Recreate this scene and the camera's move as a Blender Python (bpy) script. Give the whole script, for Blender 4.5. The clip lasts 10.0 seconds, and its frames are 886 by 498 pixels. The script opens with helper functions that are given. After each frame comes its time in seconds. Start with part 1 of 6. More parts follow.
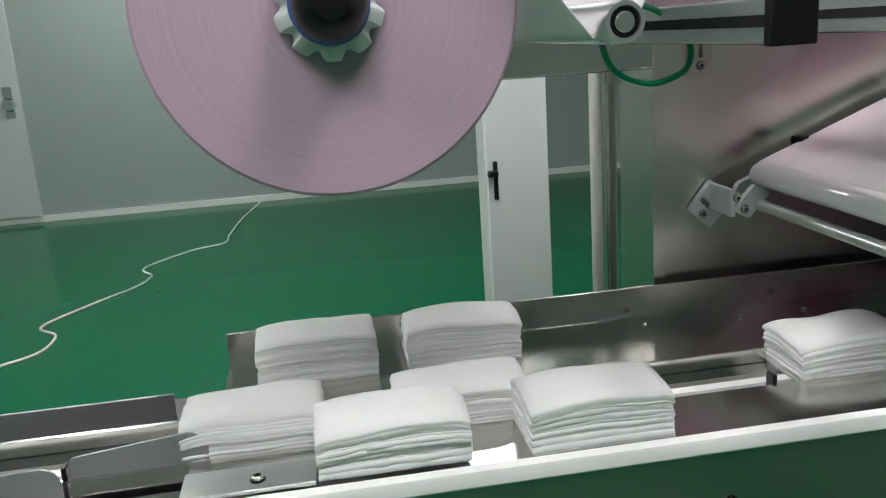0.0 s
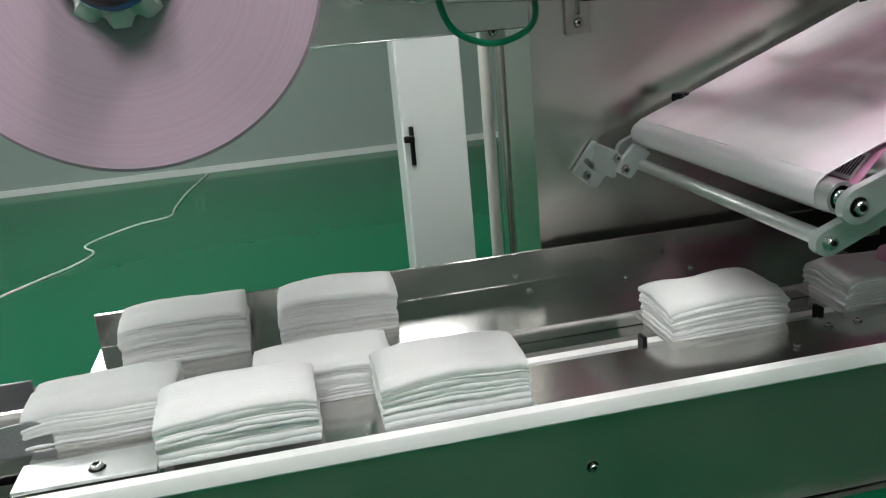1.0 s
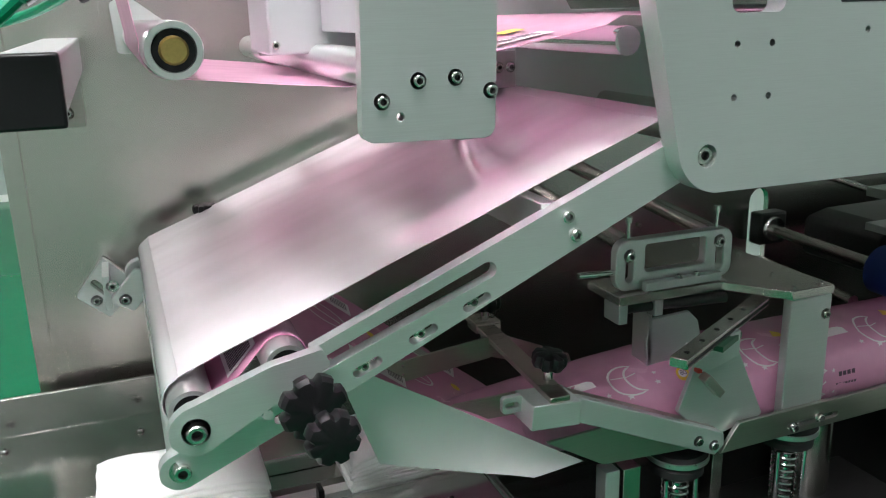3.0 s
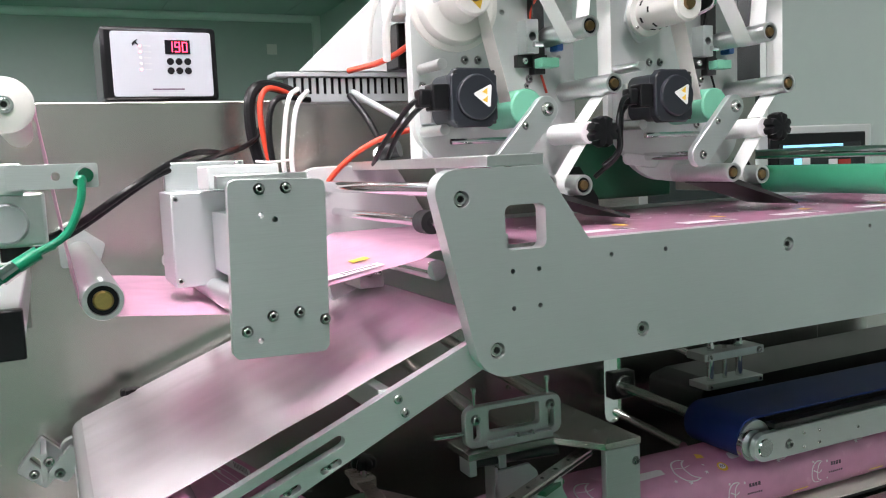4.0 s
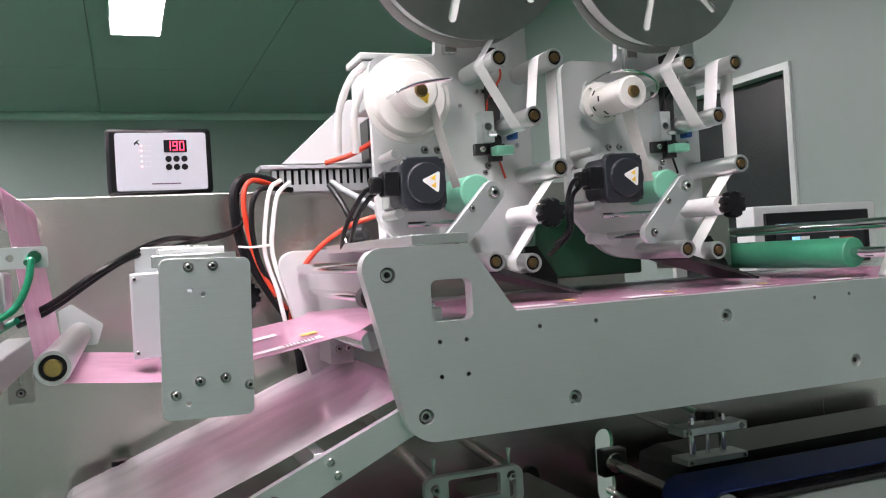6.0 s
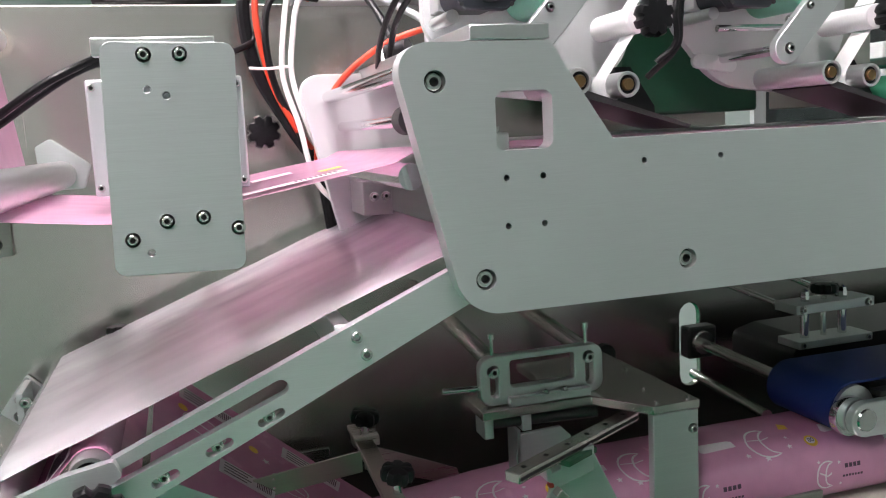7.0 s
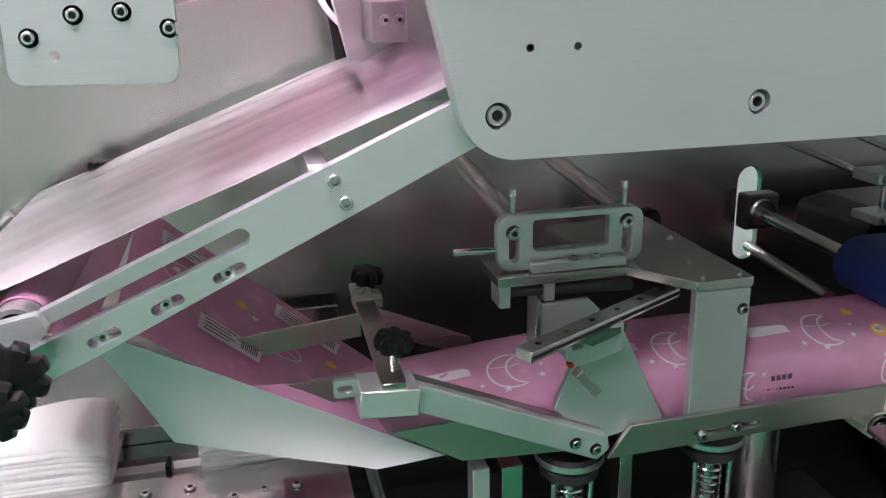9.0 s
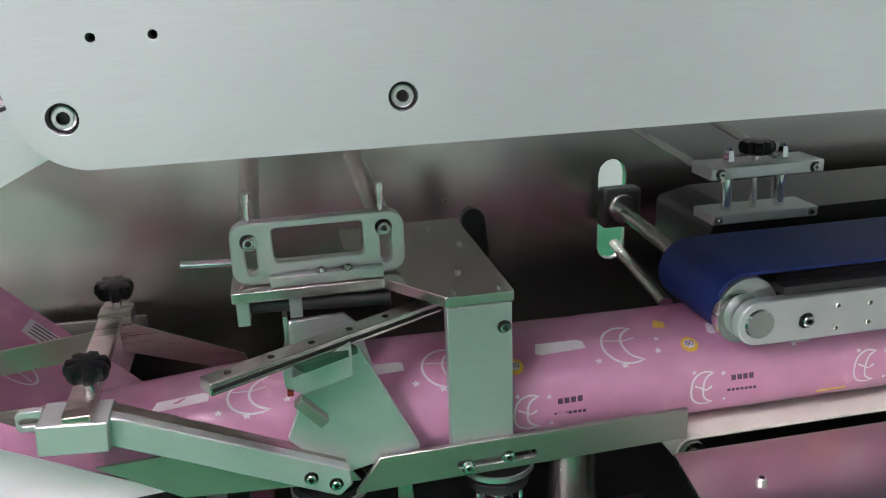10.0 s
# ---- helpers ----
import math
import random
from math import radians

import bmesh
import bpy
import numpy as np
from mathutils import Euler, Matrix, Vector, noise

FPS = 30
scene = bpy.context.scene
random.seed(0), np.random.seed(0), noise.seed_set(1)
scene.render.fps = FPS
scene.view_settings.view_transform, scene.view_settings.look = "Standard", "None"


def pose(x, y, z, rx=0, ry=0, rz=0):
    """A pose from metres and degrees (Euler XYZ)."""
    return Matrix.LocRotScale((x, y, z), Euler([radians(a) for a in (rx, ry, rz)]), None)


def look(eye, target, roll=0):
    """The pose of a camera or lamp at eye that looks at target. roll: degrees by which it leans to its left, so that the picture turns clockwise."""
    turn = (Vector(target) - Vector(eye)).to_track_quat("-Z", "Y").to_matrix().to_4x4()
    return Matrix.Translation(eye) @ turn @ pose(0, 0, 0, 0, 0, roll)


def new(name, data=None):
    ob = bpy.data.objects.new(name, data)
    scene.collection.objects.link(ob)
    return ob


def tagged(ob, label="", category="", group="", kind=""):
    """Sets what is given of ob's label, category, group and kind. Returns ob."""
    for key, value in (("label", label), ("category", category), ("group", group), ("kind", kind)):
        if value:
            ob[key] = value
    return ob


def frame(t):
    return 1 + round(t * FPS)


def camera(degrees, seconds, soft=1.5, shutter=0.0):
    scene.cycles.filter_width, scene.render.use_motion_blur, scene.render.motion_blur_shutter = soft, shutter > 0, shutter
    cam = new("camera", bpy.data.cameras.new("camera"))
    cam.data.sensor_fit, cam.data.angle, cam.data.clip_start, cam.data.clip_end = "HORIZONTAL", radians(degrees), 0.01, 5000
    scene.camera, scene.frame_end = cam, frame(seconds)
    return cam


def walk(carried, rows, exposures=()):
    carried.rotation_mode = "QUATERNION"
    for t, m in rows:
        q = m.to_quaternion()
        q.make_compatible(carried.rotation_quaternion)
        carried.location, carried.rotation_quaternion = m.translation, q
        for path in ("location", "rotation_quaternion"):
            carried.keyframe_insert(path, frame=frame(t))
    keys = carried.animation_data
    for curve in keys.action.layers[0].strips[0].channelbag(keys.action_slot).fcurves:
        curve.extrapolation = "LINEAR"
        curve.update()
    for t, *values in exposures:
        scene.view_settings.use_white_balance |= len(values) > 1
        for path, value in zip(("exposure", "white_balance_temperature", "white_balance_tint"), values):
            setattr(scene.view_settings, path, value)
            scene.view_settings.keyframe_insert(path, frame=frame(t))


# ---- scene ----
cam = camera(55.3, 10.0, soft=1.15)
PATH = [
    (0, (0.152, 0.064, 1.484), (0.426, 1.982, 0.987), -3.9),
    (0.5, (0.198, 0.046, 1.467), (0.479, 1.943, 0.9), -4.1),
    (1, (0.282, 0.073, 1.472), (0.624, 1.956, 0.889), -5.2),
    (1.5, (0.438, 0.188, 1.486), (0.899, 2.043, 0.897), -3.8),
    (2, (0.611, 0.251, 1.492), (1.24, 2.056, 0.905), -2.1),
    (2.2, (0.651, 0.258, 1.488), (1.322, 2.052, 0.913), -1.6),
    (3.3, (0.786, 0.165, 1.538), (1.488, 1.97, 1.041), -1.5),
    (3.5, (0.778, 0.128, 1.558), (1.531, 1.931, 1.13), -2.0),
    (3.7, (0.763, 0.073, 1.573), (1.591, 1.861, 1.232), -2.1),
    (4, (0.771, -0.035, 1.601), (1.614, 1.767, 1.394), -2.5),
    (4.5, (0.82, -0.156, 1.605), (1.579, 1.692, 1.504), -2.5),
    (5, (0.847, -0.194, 1.617), (1.596, 1.659, 1.667), -2.8),
    (5.2, (0.855, -0.192, 1.616), (1.608, 1.659, 1.704), -3.0),
    (6.3, (0.897, -0.118, 1.55), (1.554, 1.769, 1.456), -3.6),
    (6.5, (0.913, -0.059, 1.53), (1.531, 1.834, 1.341), -3.5),
    (7, (0.956, 0.086, 1.524), (1.527, 1.982, 1.248), -3.0),
    (7.5, (0.959, 0.151, 1.523), (1.436, 2.066, 1.201), -1.8),
    (8, (0.976, 0.193, 1.498), (1.428, 2.084, 1.026), -0.8),
    (8.5, (0.983, 0.206, 1.488), (1.415, 2.078, 0.934), -0.6),
    (9, (1.026, 0.202, 1.484), (1.451, 2.063, 0.888), -1.2),
    (9.5, (1.174, 0.203, 1.48), (1.592, 2.067, 0.886), -1.8),
    (10, (1.296, 0.233, 1.472), (1.654, 2.099, 0.845), -2.3),
]
# stops, kelvin, tint
EXPOSURES = [(0.0, -0.57, 6500, 8), (0.5, -0.49, 6500, 8), (1.0, -0.47, 6500, 7), (1.5, -0.50, 6500, 5), (2.0, 0.12, 6550, 10), (3.5, 0.36, 6500, 12), (4.0, 0.22, 6550, 15), (5.0, 0.03, 6600, 18), (6.5, 0.07, 6650, 23), (7.0, 0.33, 6650, 21), (8.0, 0.60, 6500, 22), (9.0, 0.79, 6500, 27), (9.5, 0.88, 6600, 29), (10.0, 1.15, 6600, 28)]
walk(cam, [(t, look(eye, target, roll)) for t, eye, target, roll in PATH], EXPOSURES)

# ---- light ----
world = bpy.data.worlds.new("world")
scene.world = world
world.use_nodes = True
world.node_tree.nodes["Background"].inputs[0].default_value = (0.75, 0.9, 0.85, 1)
world.node_tree.nodes["Background"].inputs[1].default_value = 0.05
PANEL_LIGHT = 40.0


# ---- materials ----
def material(name, color, rough=0.5, metal=0.0, scale=(60, 60, 60), vary=0.08, bump=0.0, coarse=4.0, rough_vary=0.1, coat=0.0, emit=0.0, sheen=0.0):
    """A surface with grain and slow blotches in colour and gloss."""
    m = bpy.data.materials.new(name)
    m.use_nodes = True
    nodes, links = m.node_tree.nodes, m.node_tree.links
    p = nodes["Principled BSDF"]
    co = nodes.new("ShaderNodeTexCoord")
    mp = nodes.new("ShaderNodeMapping")
    mp.inputs["Scale"].default_value = scale
    links.new(co.outputs["Object"], mp.inputs["Vector"])
    fine = nodes.new("ShaderNodeTexNoise")
    fine.inputs["Scale"].default_value = 6.0
    fine.inputs["Detail"].default_value = 5.0
    links.new(mp.outputs["Vector"], fine.inputs["Vector"])
    slow = nodes.new("ShaderNodeTexNoise")
    slow.inputs["Scale"].default_value = coarse
    slow.inputs["Detail"].default_value = 3.0
    links.new(co.outputs["Object"], slow.inputs["Vector"])
    mixed = nodes.new("ShaderNodeMath")
    mixed.operation = "MULTIPLY_ADD"
    mixed.inputs[1].default_value = 0.5
    links.new(fine.outputs["Fac"], mixed.inputs[0])
    half = nodes.new("ShaderNodeMath")
    half.operation = "MULTIPLY"
    half.inputs[1].default_value = 0.5
    links.new(slow.outputs["Fac"], half.inputs[0])
    links.new(half.outputs[0], mixed.inputs[2])
    ramp = nodes.new("ShaderNodeMapRange")
    ramp.inputs["From Min"].default_value = 0.3
    ramp.inputs["From Max"].default_value = 0.7
    ramp.inputs["To Min"].default_value = 1 - vary
    ramp.inputs["To Max"].default_value = 1 + vary
    links.new(mixed.outputs[0], ramp.inputs["Value"])
    tint = nodes.new("ShaderNodeVectorMath")
    tint.operation = "SCALE"
    tint.inputs[0].default_value = color[:3]
    links.new(ramp.outputs["Result"], tint.inputs["Scale"])
    links.new(tint.outputs["Vector"], p.inputs["Base Color"])
    rr = nodes.new("ShaderNodeMapRange")
    rr.inputs["From Min"].default_value = 0.3
    rr.inputs["From Max"].default_value = 0.7
    rr.inputs["To Min"].default_value = max(0.02, rough * (1 - rough_vary))
    rr.inputs["To Max"].default_value = min(1.0, rough * (1 + rough_vary))
    links.new(mixed.outputs[0], rr.inputs["Value"])
    links.new(rr.outputs["Result"], p.inputs["Roughness"])
    p.inputs["Metallic"].default_value = metal
    p.inputs["Coat Weight"].default_value = coat
    p.inputs["Coat Roughness"].default_value = 0.08
    p.inputs["Sheen Weight"].default_value = sheen
    if bump:
        b = nodes.new("ShaderNodeBump")
        b.inputs["Strength"].default_value = bump
        b.inputs["Distance"].default_value = 0.002
        links.new(fine.outputs["Fac"], b.inputs["Height"])
        links.new(b.outputs["Normal"], p.inputs["Normal"])
    if emit:
        p.inputs["Emission Color"].default_value = (*color[:3], 1)
        p.inputs["Emission Strength"].default_value = emit
    return m


ALU = material("anodised_aluminium", (0.585, 0.63, 0.62), 0.38, 0.78, (5, 60, 380), 0.09, 0.04, 3, 0.18)
ALU_SIDE = material("milled_aluminium", (0.68, 0.70, 0.69), 0.3, 0.9, (40, 40, 40), 0.05, 0.02)
STEEL = material("brushed_stainless", (0.63, 0.605, 0.57), 0.26, 1.0, (55, 55, 0.7), 0.03, 0.0, 2.2, 0.06)
STEEL_FLAT = material("brushed_stainless_sheet", (0.66, 0.65, 0.63), 0.17, 1.0, (2.5, 420, 420), 0.03, 0.0, 3, 0.2)
STRIP = material("worn_steel_strip", (0.42, 0.42, 0.38), 0.42, 1.0, (3, 200, 200), 0.1, 0.0, 6, 0.2)
# Metal edges in matt white, the lamp glare put into the base colour.
GLARE_WHITE = material("glare_white_edge", (0.90, 0.90, 0.89), 0.32, 0.0, (2, 80, 80), 0.04, 0.01)
CHROME = material("chromed_steel", (0.72, 0.73, 0.74), 0.1, 1.0, (30, 30, 30), 0.03)
BOLT = material("bolt_steel", (0.74, 0.74, 0.72), 0.25, 1.0, (200, 200, 200), 0.1)
BRASS = material("brass", (0.58, 0.42, 0.15), 0.3, 1.0, (90, 90, 90), 0.12, 0.05)
BRONZE = material("dull_bronze", (0.27, 0.18, 0.085), 0.36, 1.0, (90, 90, 90), 0.2, 0.05)
WHITE_COAT = material("white_powder_coat", (0.66, 0.69, 0.68), 0.4, 0.0, (300, 300, 300), 0.03, 0.06, 3)
GREY_COAT = material("grey_powder_coat", (0.55, 0.58, 0.57), 0.42, 0.15, (300, 300, 300), 0.03, 0.05, 3)
GREY_BOX = material("grey_sensor_housing", (0.54, 0.57, 0.58), 0.38, 0.5, (200, 200, 200), 0.04, 0.05)
BLACK = material("black_plastic", (0.008, 0.008, 0.009), 0.3, 0.0, (200, 200, 200), 0.2, 0.05)
RUBBER = material("black_rubber", (0.02, 0.02, 0.022), 0.7, 0.0, (200, 200, 200), 0.2, 0.1)
# Near-black base also carries the shade under the machine and inside recesses.
DARK = material("dark_and_shaded_steel", (0.06, 0.06, 0.06), 0.35, 0.7, (60, 60, 60), 0.25, 0.1)
HOLE = material("dark_hole", (0.01, 0.01, 0.01), 0.8)
TISSUE = material("white_tissue", (0.90, 0.91, 0.90), 0.9, 0.0, (60, 60, 500), 0.025, 0.25, 12, sheen=0.3)
PAPER = material("label_paper", (0.82, 0.83, 0.82), 0.5, 0.0, (80, 80, 80), 0.03)
# Steel darkened in its base for the dark surroundings mirrored in the discs.
REEL = material("dark_reflecting_reel_steel", (0.42, 0.42, 0.41), 0.3, 1.0, (8, 8, 8), 0.07, 0.0, 9, 0.12)
WHITE_PLASTIC = material("white_plastic", (0.72, 0.71, 0.67), 0.3, 0.0, (40, 40, 40), 0.02)
GREEN_FLOOR = material("green_epoxy_floor", (0.002, 0.13, 0.055), 0.13, 0.0, (3, 3, 3), 0.05, 0.0, 0.6, 0.08)
WALL = material("pale_wall_panel", (0.395, 0.465, 0.44), 0.38, 0.0, (3, 3, 3), 0.025, 0.0, 0.5)
CEIL = material("ceiling_panel", (0.38, 0.46, 0.44), 0.3, 0.0, (3, 3, 3), 0.02, 0.0, 0.5)
RAIL = material("aluminium_skirting", (0.78, 0.80, 0.79), 0.35, 0.2, (10, 10, 10), 0.05)
GREEN_RUBBER = material("green_rubber_roller", (0.03, 0.24, 0.13), 0.5, 0.0, (80, 80, 80), 0.08, 0.05)
MINT = material("mint_roller", (0.17, 0.50, 0.34), 0.5, 0.0, (80, 80, 80), 0.05)
GREEN_TUBE = material("green_air_hose", (0.0, 0.22, 0.11), 0.3, 0.0, (40, 40, 40), 0.08)
RED_CABLE = material("red_cable", (0.62, 0.055, 0.022), 0.4, 0.0, (60, 60, 60), 0.08)
WHITE_CABLE = material("white_cable", (0.78, 0.78, 0.75), 0.45, 0.0, (60, 60, 60), 0.05)
BLUE_BELT = material("blue_belt", (0.007, 0.028, 0.17), 0.55, 0.0, (200, 200, 200), 0.12, 0.1)
BLUE = material("blue_ring", (0.02, 0.12, 0.4), 0.4)
CREAM_BELT = material("cream_belt", (0.62, 0.62, 0.55), 0.6, 0.0, (120, 120, 120), 0.05, 0.2)
YELLOW = material("yellow_print", (0.85, 0.55, 0.06), 0.4)
PRINT_WHITE = material("white_print", (0.85, 0.78, 0.82), 0.35)
PALE_PANEL = material("pale_grey_panel", (0.47, 0.50, 0.54), 0.4, 0.0, (200, 200, 200), 0.03)
RED_CLIP = material("red_plastic_clip", (0.45, 0.03, 0.02), 0.4)
# Brown base holds the pink film's reflection in the steel.
BROWN_STEEL = material("pink_reflecting_strip_steel", (0.48, 0.43, 0.39), 0.3, 1.0, (3, 200, 200), 0.08, 0.0, 8, 0.2)
PRINT_DARK = material("dark_print", (0.10, 0.05, 0.09), 0.4)
FILM_PINK = material("pink_printed_film", (0.76, 0.38, 0.57), 0.22, 0.0, (6, 6, 6), 0.10, 0.03, 18, 0.3, coat=0.5)
FILM_BACK = material("milky_film_back", (0.88, 0.85, 0.88), 0.10, 0.0, (2, 2, 2), 0.03, 0.0, 7, 0.15, coat=1.0)
MOTOR = material("blue_black_motor_paint", (0.016, 0.019, 0.025), 0.42, 0.0, (200, 200, 200), 0.15, 0.05)
SAGE = material("dark_green_enamel", (0.008, 0.075, 0.035), 0.35, 0.0, (40, 40, 40), 0.1)
# The pink printed film again, its stronger light put into a paler base.
FILM_WEB = material("lit_pink_web_film", (0.86, 0.56, 0.71), 0.2, 0.0, (6, 6, 6), 0.08, 0.03, 18, 0.3, coat=0.6)
TRAY = material("worn_grey_sheet", (0.34, 0.35, 0.36), 0.36, 0.7, (90, 90, 90), 0.2, 0.04, 9, 0.3)
FILM_WHITE = material("milky_white_film", (0.88, 0.87, 0.89), 0.22, 0.0, (5, 5, 5), 0.04, 0.04, 9, 0.3, coat=0.5)
SCREEN = material("dark_screen", (0.01, 0.012, 0.015), 0.1)
SCREEN_LIT = material("lit_screen", (0.25, 0.6, 0.8), 0.3, emit=1.0)
LED = material("red_led", (1.0, 0.05, 0.12), 0.4, emit=3.0)
LED_PINK = material("status_led", (1.0, 0.35, 0.4), 0.4, emit=1.5)
PANEL = material("light_panel", (1.0, 0.97, 0.985), 0.5, emit=PANEL_LIGHT)
GLASS_DARK = material("dark_window", (0.01, 0.015, 0.016), 0.22)

BLACK.node_tree.nodes["Principled BSDF"].inputs["Specular IOR Level"].default_value = 0.25
GREEN_FLOOR.node_tree.nodes["Principled BSDF"].inputs["Specular IOR Level"].default_value = 0.1


def let_through(m, color, share):
    """Thin film: part of the light passes through it, scattered."""
    nodes, links = m.node_tree.nodes, m.node_tree.links
    out = nodes["Material Output"]
    thin = nodes.new("ShaderNodeBsdfTranslucent")
    thin.inputs["Color"].default_value = (*color, 1)
    mix = nodes.new("ShaderNodeMixShader")
    mix.inputs["Fac"].default_value = share
    links.new(nodes["Principled BSDF"].outputs[0], mix.inputs[1])
    links.new(thin.outputs[0], mix.inputs[2])
    links.new(mix.outputs[0], out.inputs["Surface"])


let_through(FILM_BACK, (0.92, 0.82, 0.88), 0.12)
let_through(TISSUE, (0.92, 0.92, 0.91), 0.15)
for film, bend, blur in ((FILM_BACK, 2.3, 0.035), (FILM_PINK, 1.8, 0.05), (FILM_WEB, 1.8, 0.04), (FILM_WHITE, 1.5, 0.08)):
    film.node_tree.nodes["Principled BSDF"].inputs["Coat IOR"].default_value = bend
    film.node_tree.nodes["Principled BSDF"].inputs["Coat Roughness"].default_value = blur
let_through(FILM_WHITE, (0.88, 0.85, 0.87), 0.25)
let_through(FILM_PINK, (0.85, 0.40, 0.62), 0.3)
let_through(FILM_WEB, (0.92, 0.66, 0.80), 0.45)


def roll_material():
    """Pink wound film: fine rings round the roll's axis."""
    m = material("wound_film_edge", (0.60, 0.33, 0.48), 0.45, 0.0, (4, 4, 4), 0.04)
    nodes, links = m.node_tree.nodes, m.node_tree.links
    p = nodes["Principled BSDF"]
    co = nodes.new("ShaderNodeTexCoord")
    sep = nodes.new("ShaderNodeSeparateXYZ")
    links.new(co.outputs["Object"], sep.inputs[0])
    flat = nodes.new("ShaderNodeCombineXYZ")
    links.new(sep.outputs["X"], flat.inputs["X"])
    links.new(sep.outputs["Z"], flat.inputs["Y"])
    ln = nodes.new("ShaderNodeVectorMath")
    ln.operation = "LENGTH"
    links.new(flat.outputs[0], ln.inputs[0])
    n = nodes.new("ShaderNodeTexNoise")
    n.noise_dimensions = "1D"
    n.inputs["Scale"].default_value = 260.0
    n.inputs["Detail"].default_value = 6.0
    links.new(ln.outputs["Value"], n.inputs["W"])
    mr = nodes.new("ShaderNodeMapRange")
    mr.inputs["From Min"].default_value = 0.35
    mr.inputs["From Max"].default_value = 0.65
    mr.inputs["To Min"].default_value = 0.96
    mr.inputs["To Max"].default_value = 1.03
    links.new(n.outputs["Fac"], mr.inputs["Value"])
    sc = nodes.new("ShaderNodeVectorMath")
    sc.operation = "SCALE"
    sc.inputs[0].default_value = (0.54, 0.385, 0.48)
    links.new(mr.outputs["Result"], sc.inputs["Scale"])
    links.new(sc.outputs["Vector"], p.inputs["Base Color"])
    b = nodes.new("ShaderNodeBump")
    b.inputs["Strength"].default_value = 0.1
    b.inputs["Distance"].default_value = 0.001
    links.new(n.outputs["Fac"], b.inputs["Height"])
    links.new(b.outputs["Normal"], p.inputs["Normal"])
    return m


ROLL_EDGE = roll_material()


# ---- building helpers ----
def thing(name, base, label, category, group="", kind=""):
    ob = new(name)
    ob.empty_display_size = 0.02
    ob.location = base
    return tagged(ob, label, category, group, kind)


def finish(bm, name, mat):
    bmesh.ops.recalc_face_normals(bm, faces=bm.faces[:])
    me = bpy.data.meshes.new(name)
    bm.to_mesh(me)
    bm.free()
    me.materials.append(mat)
    me.shade_smooth()
    me.set_sharp_from_angle(angle=radians(32))
    return me


def link_mesh(name, me, parent=None, label="", bevel=0.0):
    ob = new(name, me)
    if parent is not None:
        ob.parent = parent
        base = parent.matrix_basis if parent.parent is None else parent.parent.matrix_basis @ parent.matrix_parent_inverse @ parent.matrix_basis
        ob.matrix_parent_inverse = base.inverted()
    if label:
        ob["label"] = label
    if bevel:
        mod = ob.modifiers.new("bevel", "BEVEL")
        mod.width, mod.segments, mod.limit_method, mod.angle_limit = bevel, 2, "ANGLE", radians(50)
    return ob


def part(name, bm, mat, parent=None, label="", bevel=0.0):
    return link_mesh(name, finish(bm, name, mat), parent, label, bevel)


def box(x0, x1, y0, y1, z0, z1, bm=None, m=None):
    bm = bm or bmesh.new()
    vs = [bm.verts.new((x, y, z)) for x in (x0, x1) for y in (y0, y1) for z in (z0, z1)]
    for f in ((0, 1, 3, 2), (4, 6, 7, 5), (0, 4, 5, 1), (2, 3, 7, 6), (0, 2, 6, 4), (1, 5, 7, 3)):
        bm.faces.new([vs[i] for i in f])
    if m is not None:
        bmesh.ops.transform(bm, matrix=m, verts=vs)
    return bm


def lathe(profile, origin, axis=(0, -1, 0), seg=32, bm=None, lobes=0, depth=0.0):
    """Turns a profile of (radius, height) round an axis; lobes cuts that many hollows into the rim."""
    bm = bm or bmesh.new()
    q = Vector((0, 0, 1)).rotation_difference(Vector(axis).normalized())
    rings = []
    for r, h in profile:
        ring = []
        for i in range(seg):
            a = 2 * math.pi * i / seg
            k = 1 - depth * max(0.0, math.cos(lobes * a)) ** 0.8 if lobes and r > 0 else 1
            ring.append(bm.verts.new(q @ Vector((r * k * math.cos(a), r * k * math.sin(a), h)) + Vector(origin)))
        rings.append(ring)
    for a, b in zip(rings, rings[1:]):
        for i in range(seg):
            bm.faces.new((a[i], a[(i + 1) % seg], b[(i + 1) % seg], b[i]))
    for ring, (r, h) in ((rings[0], profile[0]), (rings[-1], profile[-1])):
        if r > 1e-5:
            bm.faces.new(ring)
    bmesh.ops.remove_doubles(bm, verts=[v for ring in rings for v in ring], dist=1e-6)
    return bm


def cyl(p0, p1, r, seg=24, bm=None, chamfer=0.0):
    p0, p1 = Vector(p0), Vector(p1)
    h = (p1 - p0).length
    c = min(chamfer, h / 3, r / 2)
    prof = [(r - c, 0), (r, c), (r, h - c), (r - c, h)] if c else [(r, 0), (r, h)]
    return lathe(prof, p0, p1 - p0, seg, bm)


def rounded(poly, r, n=5):
    """A polygon with each corner rounded; r is one radius or a list of them."""
    out = []
    k = len(poly)
    for i, p in enumerate(poly):
        rad = r[i] if isinstance(r, (list, tuple)) else r
        p, a, b = Vector(p), Vector(poly[i - 1]), Vector(poly[(i + 1) % k])
        if rad <= 0:
            out.append(tuple(p))
            continue
        u, v = (a - p).normalized(), (b - p).normalized()
        half = max(0.05, u.angle(v) / 2)
        d = min(rad / math.tan(half), (a - p).length * 0.49, (b - p).length * 0.49)
        s, e = p + u * d, p + v * d
        for j in range(n + 1):
            t = j / n
            out.append(tuple((1 - t) ** 2 * s + 2 * t * (1 - t) * (p * 0.72 + (s + e) * 0.14) + t * t * e))
    return out


